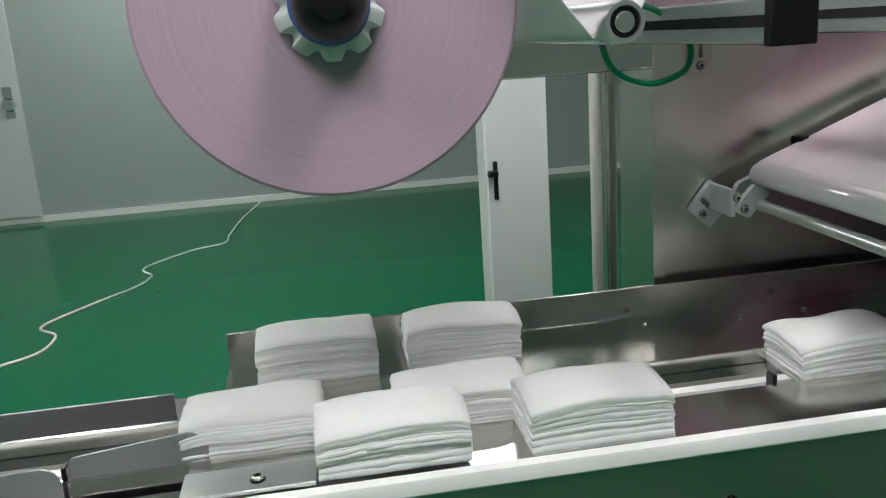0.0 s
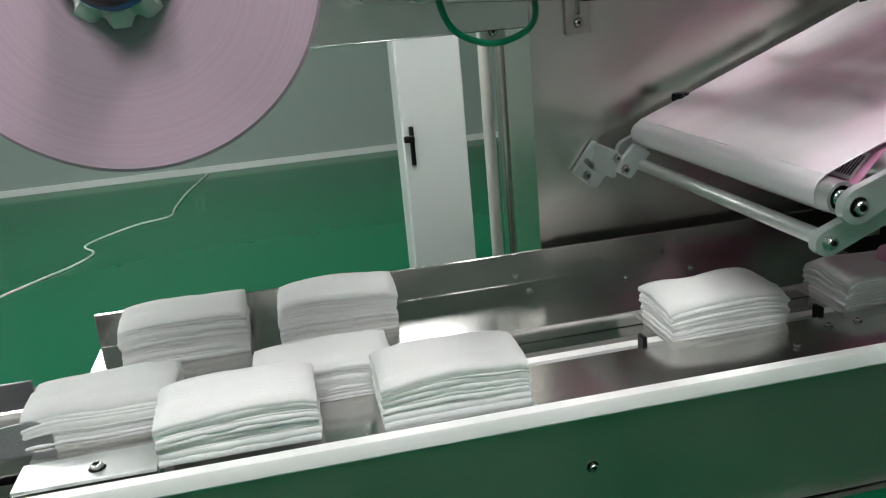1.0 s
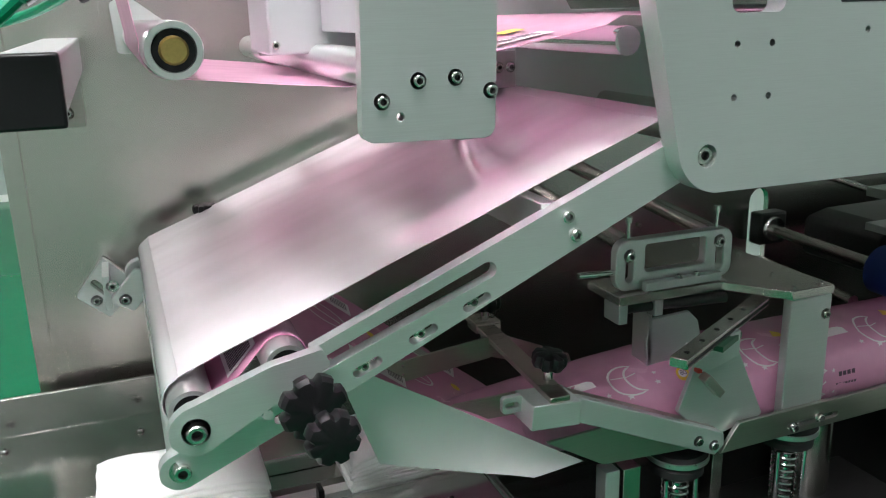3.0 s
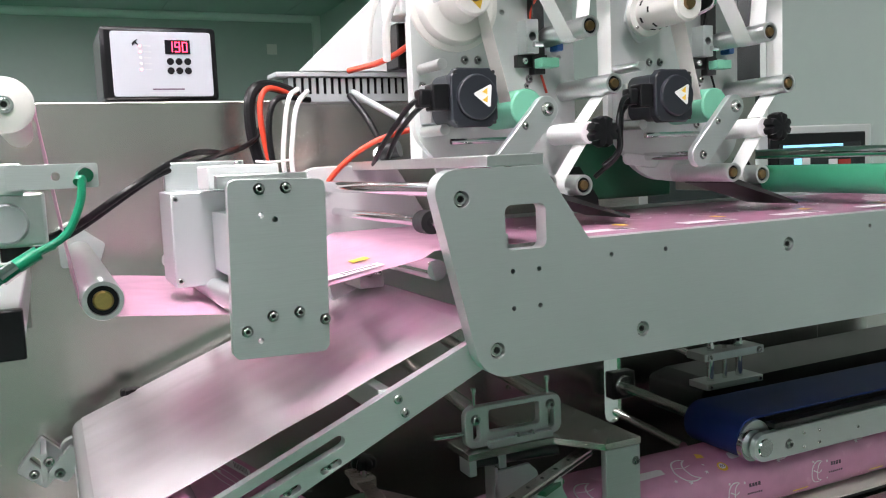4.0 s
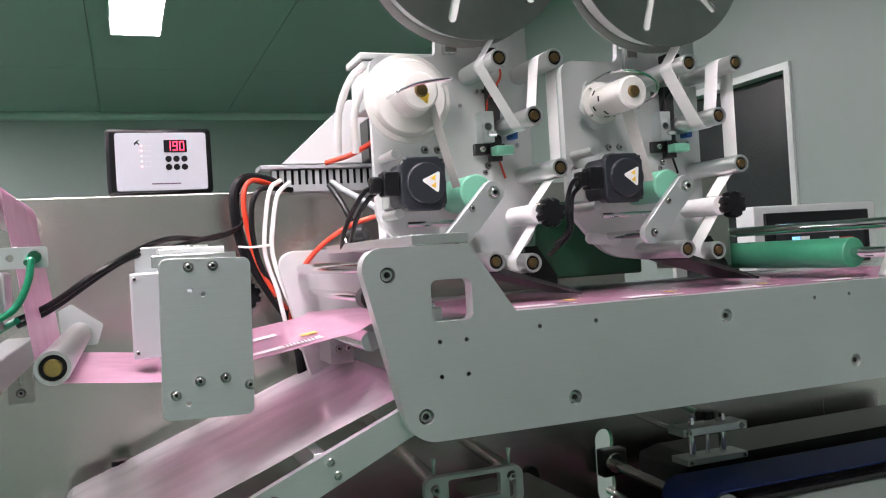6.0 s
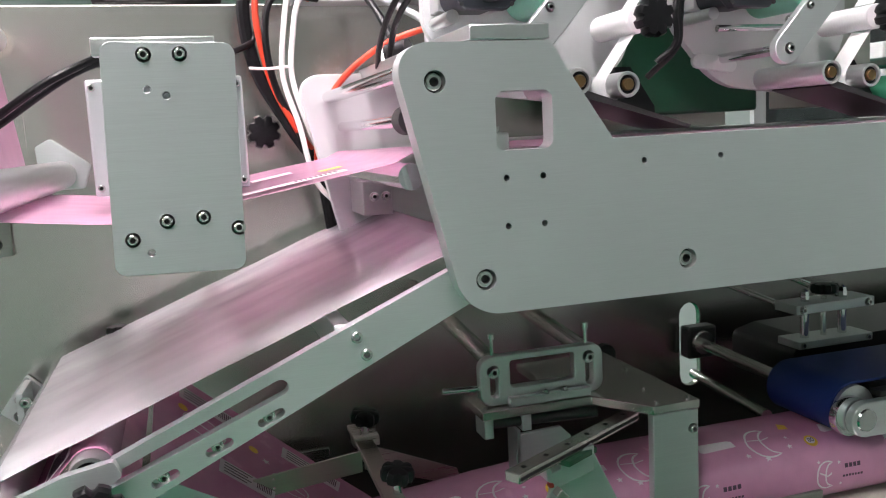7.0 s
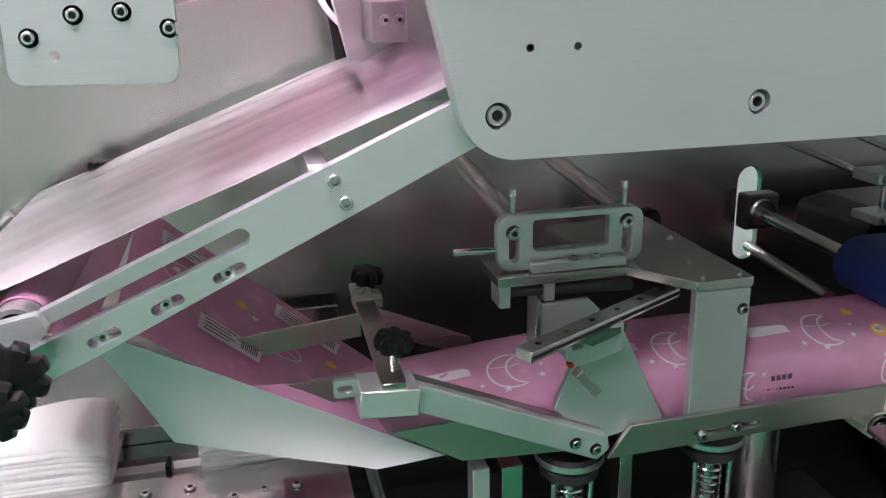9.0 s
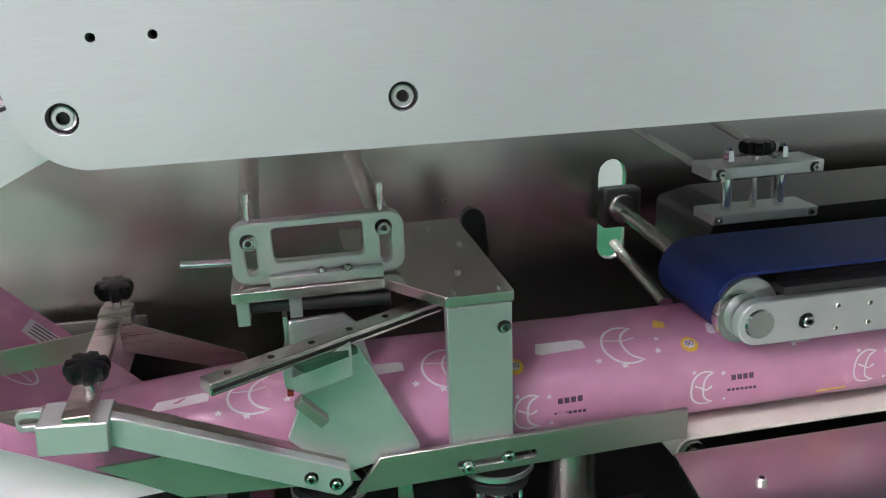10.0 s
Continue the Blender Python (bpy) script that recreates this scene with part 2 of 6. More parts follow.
def circle(x, z, r, n=16):
    return [(x + r * math.cos(2 * math.pi * i / n), z + r * math.sin(2 * math.pi * i / n)) for i in range(n)]


def stadium(x0, z0, x1, z1, r, n=6):
    a = math.atan2(z1 - z0, x1 - x0)
    pts = [(x1 + r * math.cos(a - math.pi / 2 + math.pi * i / n), z1 + r * math.sin(a - math.pi / 2 + math.pi * i / n)) for i in range(n + 1)]
    return pts + [(x0 + r * math.cos(a + math.pi / 2 + math.pi * i / n), z0 + r * math.sin(a + math.pi / 2 + math.pi * i / n)) for i in range(n + 1)]


def rect(x0, x1, z0, z1):
    return [(x0, z0), (x1, z0), (x1, z1), (x0, z1)]


def plate(outline, y0, y1, holes=(), m=None):
    """A flat plate in the xz plane between two depths, with holes through it."""
    bm = bmesh.new()
    edges = []
    for loop in (outline, *holes):
        vs = [bm.verts.new((x, y0, z)) for x, z in loop]
        edges += [bm.edges.new((vs[i], vs[(i + 1) % len(vs)])) for i in range(len(vs))]
    if holes:
        bmesh.ops.triangle_fill(bm, edges=edges, use_beauty=True)
    else:
        bm.faces.new(bm.verts[:])
    got = bmesh.ops.extrude_face_region(bm, geom=bm.faces[:])
    bmesh.ops.translate(bm, vec=(0, y1 - y0, 0), verts=[g for g in got["geom"] if isinstance(g, bmesh.types.BMVert)])
    if m is not None:
        bmesh.ops.transform(bm, matrix=m, verts=bm.verts[:])
    return bm


def glide(points, steps=8):
    """Points on a smooth line through the points given."""
    ps = [Vector(p) for p in points]
    ps = [ps[0] * 2 - ps[1], *ps, ps[-1] * 2 - ps[-2]]
    out = []
    for a, b, c, d in zip(ps, ps[1:], ps[2:], ps[3:]):
        for i in range(steps):
            t = i / steps
            out.append(0.5 * (2 * b + (c - a) * t + (2 * a - 5 * b + 4 * c - d) * t * t + (3 * b - a - 3 * c + d) * t ** 3))
    return out + [ps[-2]]


def sweep(points, r, seg=8, bm=None, steps=8):
    bm = bm or bmesh.new()
    ps = glide(points, steps)
    rings = []
    n = Vector((0.13, 0.2, 1))
    for i, p in enumerate(ps):
        d = (ps[min(i + 1, len(ps) - 1)] - ps[max(i - 1, 0)]).normalized()
        n = (n - d * n.dot(d)).normalized()
        b = d.cross(n)
        rings.append([bm.verts.new(p + r * (math.cos(2 * math.pi * j / seg) * n + math.sin(2 * math.pi * j / seg) * b)) for j in range(seg)])
    for a, c in zip(rings, rings[1:]):
        for j in range(seg):
            bm.faces.new((a[j], a[(j + 1) % seg], c[(j + 1) % seg], c[j]))
    bm.faces.new(rings[0]), bm.faces.new(rings[-1])
    return bm


def web(path, y0, y1, thick=0.0006, cols=10, wave=0.0, seed=0, ripple=0.0):
    """A sheet of film that follows a path of (x, z) points and reaches from y0 to y1."""
    bm = bmesh.new()
    layers = []
    for side in (0, 1):
        grid = []
        for i, (x, z) in enumerate(path):
            a, b = path[max(i - 1, 0)], path[min(i + 1, len(path) - 1)]
            d = Vector((b[0] - a[0], b[1] - a[1])).normalized()
            row = []
            for j in range(cols + 1):
                y = y0 + (y1 - y0) * j / cols
                w = wave * noise.noise((x * 14 + seed, y * 22, z * 14)) + ripple * noise.noise((x * 30 + seed, y * 75, z * 30)) + side * thick
                row.append(bm.verts.new((x + d.y * w, y, z - d.x * w)))
            grid.append(row)
        layers.append(grid)
        for r0, r1 in zip(grid, grid[1:]):
            for j in range(cols):
                bm.faces.new((r0[j], r0[j + 1], r1[j + 1], r1[j]))
    g, h = layers
    for j in (0, cols):
        for i in range(len(path) - 1):
            bm.faces.new((g[i][j], g[i + 1][j], h[i + 1][j], h[i][j]))
    for i in (0, len(path) - 1):
        for j in range(cols):
            bm.faces.new((g[i][j], g[i][j + 1], h[i][j + 1], h[i][j]))
    return bm


def arc(x, z, r, a0, a1, n=10):
    return [(x + r * math.cos(radians(a0 + (a1 - a0) * i / n)), z + r * math.sin(radians(a0 + (a1 - a0) * i / n))) for i in range(n + 1)]


def straight(a, b, n):
    return [(a[0] + (b[0] - a[0]) * i / n, a[1] + (b[1] - a[1]) * i / n) for i in range(n + 1)]


BOLT_MESH = {}


def bolt(parent, x, y, z, r=0.006, axis=(0, -1, 0), washer=True, name="bolt"):
    """A socket-head bolt whose head rises from the surface at x, y, z."""
    key = (round(r, 4), washer)
    if key not in BOLT_MESH:
        prof = [(0, 0.15 * r), (0.5 * r, 0.15 * r), (0.55 * r, 0.9 * r), (0.85 * r, 0.9 * r), (r, 0.75 * r), (r, 0)]
        if washer:
            prof += [(1.45 * r, 0.0), (1.45 * r, -0.2 * r)]
        head = finish(lathe(prof, (0, 0, 0), (0, 0, 1), 18), "bolt", BOLT)
        # Socket faces take a darker colour for the shade in the recess.
        head.materials.append(DARK)
        for face in head.polygons:
            if max(math.hypot(head.vertices[i].co.x, head.vertices[i].co.y) for i in face.vertices) < 0.57 * r:
                face.material_index = 1
        BOLT_MESH[key] = head
    ob = new(name, BOLT_MESH[key])
    q = Vector((0, 0, 1)).rotation_difference(Vector(axis).normalized())
    if parent is not None:
        ob.parent = parent
        base = parent.matrix_basis if parent.parent is None else parent.parent.matrix_basis @ parent.matrix_parent_inverse @ parent.matrix_basis
        ob.matrix_parent_inverse = base.inverted()
    ob.matrix_basis = Matrix.LocRotScale(Vector((x, y, z)), q, None)
    return ob


def roller(parent, x, z, y0, y1, r, mat=None, cap=BRASS, name="roller"):
    """An idler tube along y with a recessed bearing and a shaft end towards the front."""
    length = y1 - y0
    body = part(name, lathe([(r * 0.5, -0.006), (r * 0.74, -0.006), (r * 0.76, 0), (r * 0.96, 0), (r, -0.002), (r, -length), (0, -length)], (x, y0, z), (0, -1, 0), 32), mat or ALU_SIDE, parent)
    part("shaft_end", lathe([(0, 0.001), (r * 0.42, 0.001), (r * 0.5, -0.001), (r * 0.5, -0.006)], (x, y0, z), (0, -1, 0), 20), cap, body)
    part("bearing", lathe([(r * 0.52, -0.003), (r * 0.73, -0.003), (r * 0.73, -0.0055), (r * 0.52, -0.0055)], (x, y0, z), (0, -1, 0), 24), BLACK, body)
    return body


def star_knob(parent, p, axis, r, h, name="knob", lobes=8):
    return part(name, lathe([(0, h), (r * 0.55, h), (r * 0.9, h * 0.9), (r, h * 0.65), (r, h * 0.25), (r * 0.9, 0), (r * 0.5, -h * 0.2), (0, -h * 0.2)], p, axis, 64, lobes=lobes, depth=0.2), BLACK, parent, "black star-shaped plastic knob")

# ---- room ----
CEILING_Z, WALL_Y, EAST_X = 3.1, 8.37, 3.42
floor = tagged(part("floor", box(-5, 5, -4, 9, -0.1, 0), GREEN_FLOOR), "glossy green epoxy floor reflecting ceiling lights", "floor", kind="structure")
tagged(part("wall_north", box(-5, 5, WALL_Y, WALL_Y + 0.12, 0, CEILING_Z), WALL), "pale grey-green clean-room wall panels", "wall", kind="structure")
# South wall is out of view, its distance set for bounce on the plates.
tagged(part("bounce_wall_south", box(-5, 5, -3.5, -3.4, 0, CEILING_Z), WALL), "pale grey-green clean-room wall panels", "wall", kind="structure")
tagged(part("wall_west", box(-5.1, -5, -3.4, WALL_Y, 0, CEILING_Z), WALL), "pale grey-green clean-room wall panels", "wall", kind="structure")
WIN = (2.5, 3.35, 0.9, 2.27)


def east_wall():
    bm = box(EAST_X, EAST_X + 0.1, -3.4, WIN[0], 0, CEILING_Z)
    box(EAST_X, EAST_X + 0.1, WIN[1], WALL_Y, 0, CEILING_Z, bm)
    box(EAST_X, EAST_X + 0.1, WIN[0], WIN[1], 0, WIN[2], bm)
    box(EAST_X, EAST_X + 0.1, WIN[0], WIN[1], WIN[3], CEILING_Z, bm)
    return tagged(part("wall_east", bm, WALL), "pale grey-green clean-room wall with a dark window", "wall", kind="structure")


east_wall()
win = tagged(new("window_1"), "dark window in a pale aluminium frame", "window", kind="structure")
part("pane", box(EAST_X + 0.05, EAST_X + 0.056, WIN[0] + 0.03, WIN[1] - 0.03, WIN[2] + 0.03, WIN[3] - 0.03), GLASS_DARK, win)
part("window_frame", box(EAST_X - 0.012, EAST_X + 0.06, WIN[0], WIN[0] + 0.03, WIN[2], WIN[3]), RAIL, win)
part("window_frame", box(EAST_X - 0.012, EAST_X + 0.06, WIN[1] - 0.03, WIN[1], WIN[2], WIN[3]), RAIL, win)
part("window_frame", box(EAST_X - 0.012, EAST_X + 0.06, WIN[0] + 0.03, WIN[1] - 0.03, WIN[3] - 0.03, WIN[3]), RAIL, win)
part("window_frame", box(EAST_X - 0.012, EAST_X + 0.06, WIN[0] + 0.03, WIN[1] - 0.03, WIN[2], WIN[2] + 0.03), RAIL, win)


def ceiling():
    bm = bmesh.new()
    for i in range(9):
        for j in range(6):
            x, y = -5 + i * 1.15, -4 + j * 2.1
            box(x + 0.003, x + 1.147, y + 0.003, y + 2.097, CEILING_Z, CEILING_Z + 0.04, bm)
    box(-5, 5.4, -4, 9, CEILING_Z + 0.04, CEILING_Z + 0.1, bm)
    return tagged(part("ceiling", bm, CEIL), "grey-green clean-room ceiling panels with thin joints", "ceiling", kind="structure")


ceiling()
tagged(part("skirting", box(-5, 3.41, WALL_Y - 0.02, WALL_Y, 0, 0.06), GLARE_WHITE), "bright aluminium skirting strip", "skirting", kind="structure")
cove = tagged(part("ceiling_cove", cyl((-5, WALL_Y - 0.02, CEILING_Z - 0.02), (3.4, WALL_Y - 0.02, CEILING_Z - 0.02), 0.05, 12), RAIL), "pale cove strip under the ceiling", "trim", kind="structure")
tagged(part("corner_trim", box(EAST_X - 0.07, EAST_X, WALL_Y - 0.07, WALL_Y, 0.06, CEILING_Z), RAIL), "pale vertical corner strip", "trim", kind="structure")

# Panels at x 0.2 and -0.35 are unseen extras that brighten film and plates.
for px_, py_ in ((0.87, 4.3), (0.2, 0.62), (0.74, -0.5), (-0.35, -1.5), (-1.6, 4.3), (-1.6, 1.95), (-1.6, -0.5), (-1.6, 6.7), (-3.9, 1.9)):
    lamp = thing("ceiling_or_fill_light", (px_, py_, CEILING_Z), "white flat LED ceiling panel, some added out of view as fill light", "ceiling light", "ceiling lights")
    part("diffuser", box(px_ + 0.012, px_ + 0.298, py_ + 0.012, py_ + 1.188, CEILING_Z - 0.016, CEILING_Z - 0.006), PANEL, lamp)
    part("frame", plate(rect(0, 0.31, 0, 1.2), 0, 0.014, [rect(0.012, 0.298, 0.012, 1.188)], Matrix.Translation((px_, py_, CEILING_Z)) @ Matrix(((1, 0, 0, 0), (0, 0, 1, 0), (0, -1, 0, 0), (0, 0, 0, 1)))), WHITE_COAT, lamp)

door = tagged(new("door_1"), "white clean-room door, closed, with a steel lock", "door", kind="structure")
part("leaf", box(-3.35, -2.43, WALL_Y - 0.05, WALL_Y - 0.003, 0.06, 2.1), WHITE_COAT, door, bevel=0.004)
part("lock", lathe([(0, 0.05), (0.05, 0.05), (0.06, 0.02), (0.06, 0)], (-2.53, WALL_Y - 0.05, 1.1), (0, -1, 0), 20), CHROME, door)
part("lock", box(-2.57, -2.49, WALL_Y - 0.06, WALL_Y - 0.05, 0.98, 1.26), CHROME, door)
outlet = thing("wall_socket", (-0.55, WALL_Y, 0.3), "small white wall socket above the skirting", "socket")
part("face_plate", box(-0.59, -0.51, WALL_Y - 0.012, WALL_Y, 0.26, 0.34), WHITE_PLASTIC, outlet, bevel=0.003)
part("insert", box(-0.565, -0.535, WALL_Y - 0.016, WALL_Y - 0.012, 0.285, 0.315), BLACK, outlet)
outlet2 = thing("wall_socket", (2.93, WALL_Y, 2.8), "small white blank plate high on the wall", "socket")
part("face_plate", box(2.88, 2.98, WALL_Y - 0.012, WALL_Y, 2.72, 2.82), WHITE_PLASTIC, outlet2, bevel=0.003)

cord = thing("floor_cord", (-1, 6, 0), "thin pale cord lying loose across the green floor", "cord")
part("cord", sweep([(-1.75, 4.2, 0.006), (-1.52, 4.35, 0.006), (-1.37, 4.5, 0.006), (-1.36, 4.75, 0.006), (-1.49, 4.95, 0.006), (-1.3, 5.3, 0.006), (-1.1, 5.6, 0.006), (-1.03, 5.85, 0.006), (-1.12, 6.1, 0.006), (-0.85, 6.5, 0.006), (-0.62, 6.65, 0.006), (-0.6, 6.95, 0.006), (-0.55, 7.5, 0.006), (-0.42, 8.3, 0.006)], 0.0075), WHITE_CABLE, cord)

cab = thing("electrical_cabinet", (0.68, 2.3, 0), "tall narrow white steel cabinet with a black swing handle", "cabinet")
part("body", box(0.604, 0.782, 2.31, 2.42, 0, 1.62), WHITE_COAT, cab, bevel=0.003)
part("door", box(0.607, 0.779, 2.30, 2.308, 0.05, 1.60), WHITE_COAT, cab, bevel=0.002)
hd = part("handle", box(0.622, 0.634, 2.286, 2.298, 1.03, 1.135), BLACK, cab, "black lever handle", bevel=0.003)
part("lever", box(0.604, 0.632, 2.268, 2.286, 1.095, 1.112), BLACK, hd, bevel=0.003)

pipes = thing("conduit_pipe", (0.642, 1.5, 0), "white plastic conduit standing upright behind the machine", "pipe")
part("pipe", cyl((0.642, 1.5, 0), (0.642, 1.5, 1.5), 0.0105), WHITE_PLASTIC, pipes)
pipe2 = thing("support_post", (0.695, 1.56, 0), "grey steel post behind the machine", "post")
part("post", cyl((0.688, 1.56, 0), (0.688, 1.56, 1.5), 0.014), STEEL, pipe2)

# ---- packing machine: body ----
machine = thing("machine_body", (1.8, 1.27, 0), "stainless steel packing machine body with a tall back plate", "machine")
SLOT = stadium(1.729, 1.104, 1.729, 1.206, 0.019)
part("back_plate", plate([(0.657, 0.3), (3.0, 0.3), (3.0, 1.42), (1.80, 1.42), (1.80, 1.705), (0.657, 1.705)], 1.27, 1.282, [SLOT]), STEEL, machine, "brushed stainless back plate", bevel=0.0015)
part("edge_flange", box(0.650, 0.669, 1.262, 1.40, 0.3, 1.70), STEEL, machine)
part("lower_cover", box(1.80, 3.0, 1.284, 1.62, 1.405, 1.42), STEEL_FLAT, machine, bevel=0.002)
part("top_cover", box(0.657, 1.80, 1.284, 1.62, 1.69, 1.705), STEEL_FLAT, machine, bevel=0.002)
part("cross_beam", box(0.10, 0.648, 1.25, 1.31, 1.412, 1.56), STEEL_FLAT, machine, "brushed stainless box beam", bevel=0.003)
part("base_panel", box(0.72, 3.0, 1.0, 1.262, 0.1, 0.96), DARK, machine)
for x, z in ((0.668, 1.33), (0.668, 1.16), (0.67, 1.47), (1.50, 1.19), (1.9, 1.30)):
    bolt(machine, x, 1.268, z, 0.0035, washer=False)

# ---- infeed conveyor ----
conv = thing("infeed_conveyor", (0.5, 1.0, 0), "long stainless infeed conveyor with a slotted chain channel", "conveyor")
part("top_plate", box(-0.02, 1.092, 0.858, 0.955, 1.034, 1.04), STEEL_FLAT, conv, bevel=0.001)


def lip():
    bm = bmesh.new()
    prof = [(0.858, 1.041), (0.846, 1.0395), (0.8445, 1.036), (0.8445, 1.023), (0.848, 1.0195), (0.858, 1.0195)]
    ends = []
    for x in (-0.02, 1.032):
        ends.append([bm.verts.new((x, y, z)) for y, z in prof])
    for i in range(len(prof)):
        j = (i + 1) % len(prof)
        bm.faces.new((ends[0][i], ends[0][j], ends[1][j], ends[1][i]))
    bm.faces.new(ends[0]), bm.faces.new(ends[1])
    return bm


part("front_lip", lip(), GLARE_WHITE, conv, "bent steel edge with the lamp glare as white colour")
part("front_panel", box(-0.02, 1.088, 0.852, 0.857, 0.86, 1.0185), STRIP, conv, bevel=0.001)
part("lower_flange", box(-0.02, 1.06, 0.842, 0.857, 0.835, 0.858), STEEL_FLAT, conv)
part("rear_plate", box(0.0, 1.1, 1.045, 1.238, 1.034, 1.04), STEEL_FLAT, conv, bevel=0.001)
part("rear_guard", box(0.0, 1.12, 1.238, 1.244, 1.034, 1.088), STEEL_FLAT, conv, "upright stainless guard strip", bevel=0.001)
part("channel_wall", box(-0.3, 1.08, 1.038, 1.045, 1.0, 1.052), STEEL_FLAT, conv, bevel=0.001)
part("channel_wall", box(-0.3, 1.08, 0.955, 0.959, 1.0, 1.036), STEEL_FLAT, conv)
part("channel_floor", box(-0.3, 1.08, 0.96, 0.982, 1.008, 1.018), DARK, conv)
part("slide_rail", box(-0.3, 1.10, 0.983, 0.999, 1.008, 1.030), GLARE_WHITE, conv)
part("slide_rail", box(-0.3, 1.10, 1.008, 1.036, 1.008, 1.032), STEEL_FLAT, conv)
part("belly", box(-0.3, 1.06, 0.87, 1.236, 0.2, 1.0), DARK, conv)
part("left_end", box(-0.3, -0.021, 0.857, 0.99, 0.86, 1.0), STEEL_FLAT, conv)
for x in (-0.16, 0.2, 0.44, 0.68, 0.92):
    part("pusher_lug", box(x + 0.0, x + 0.006, 0.962, 0.98, 1.01, 1.048), BLACK, conv, bevel=0.002)
for x, y in ((0.837, 0.886), (0.905, 0.925), (0.945, 0.925), (1.012, 0.905), (1.042, 0.905), (0.985, 0.90), (0.61, 1.20), (0.757, 1.19), (0.86, 1.19)):
    bolt(conv, x, y, 1.04, 0.0042, (0, 0, 1))
for x, z in ((0.569, 0.957), (0.575, 0.90), (1.035, 0.99), (1.045, 0.95)):
    bolt(conv, x, 0.852, z, 0.005)
part("cover_tab", box(0.978, 1.028, 0.862, 0.918, 1.0405, 1.0425), STEEL_FLAT, conv, "small inset cover plate", bevel=0.0006)
part("corner_fold", box(1.034, 1.092, 0.8455, 0.8575, 1.006, 1.0395), STEEL_FLAT, conv, bevel=0.003)

tray = thing("feed_tray", (-0.15, 1.0, 1.0), "worn grey sheet-steel guide tray", "tray")
part("rear_guide", box(-0.5, -0.06, 1.12, 1.124, 1.0, 1.055), TRAY, tray, bevel=0.001)
part("side_guide", plate(rounded([(-0.15, 1.0), (0.0, 1.0), (0.0, 1.075), (-0.15, 1.06)], [0, 0, 0.02, 0.01]), 0.960, 0.963), TRAY, tray, bevel=0.0008)
part("side_guide", plate(rounded([(-0.40, 1.0), (-0.155, 1.0), (-0.155, 1.06), (-0.40, 1.05)], [0, 0, 0.02, 0.0]), 0.945, 0.948), TRAY, tray, bevel=0.0008)
part("front_plate", box(-0.02, 0.118, 0.862, 0.915, 1.041, 1.046), ALU_SIDE, tray, bevel=0.001)
part("front_plate", box(-0.6, -0.03, 0.86, 0.945, 1.0, 1.012), STEEL_FLAT, tray, bevel=0.001)
bolt(tray, 0.058, 0.882, 1.046, 0.006, (0, 0, 1))
bolt(tray, -0.17, 0.90, 1.012, 0.005, (0, 0, 1))


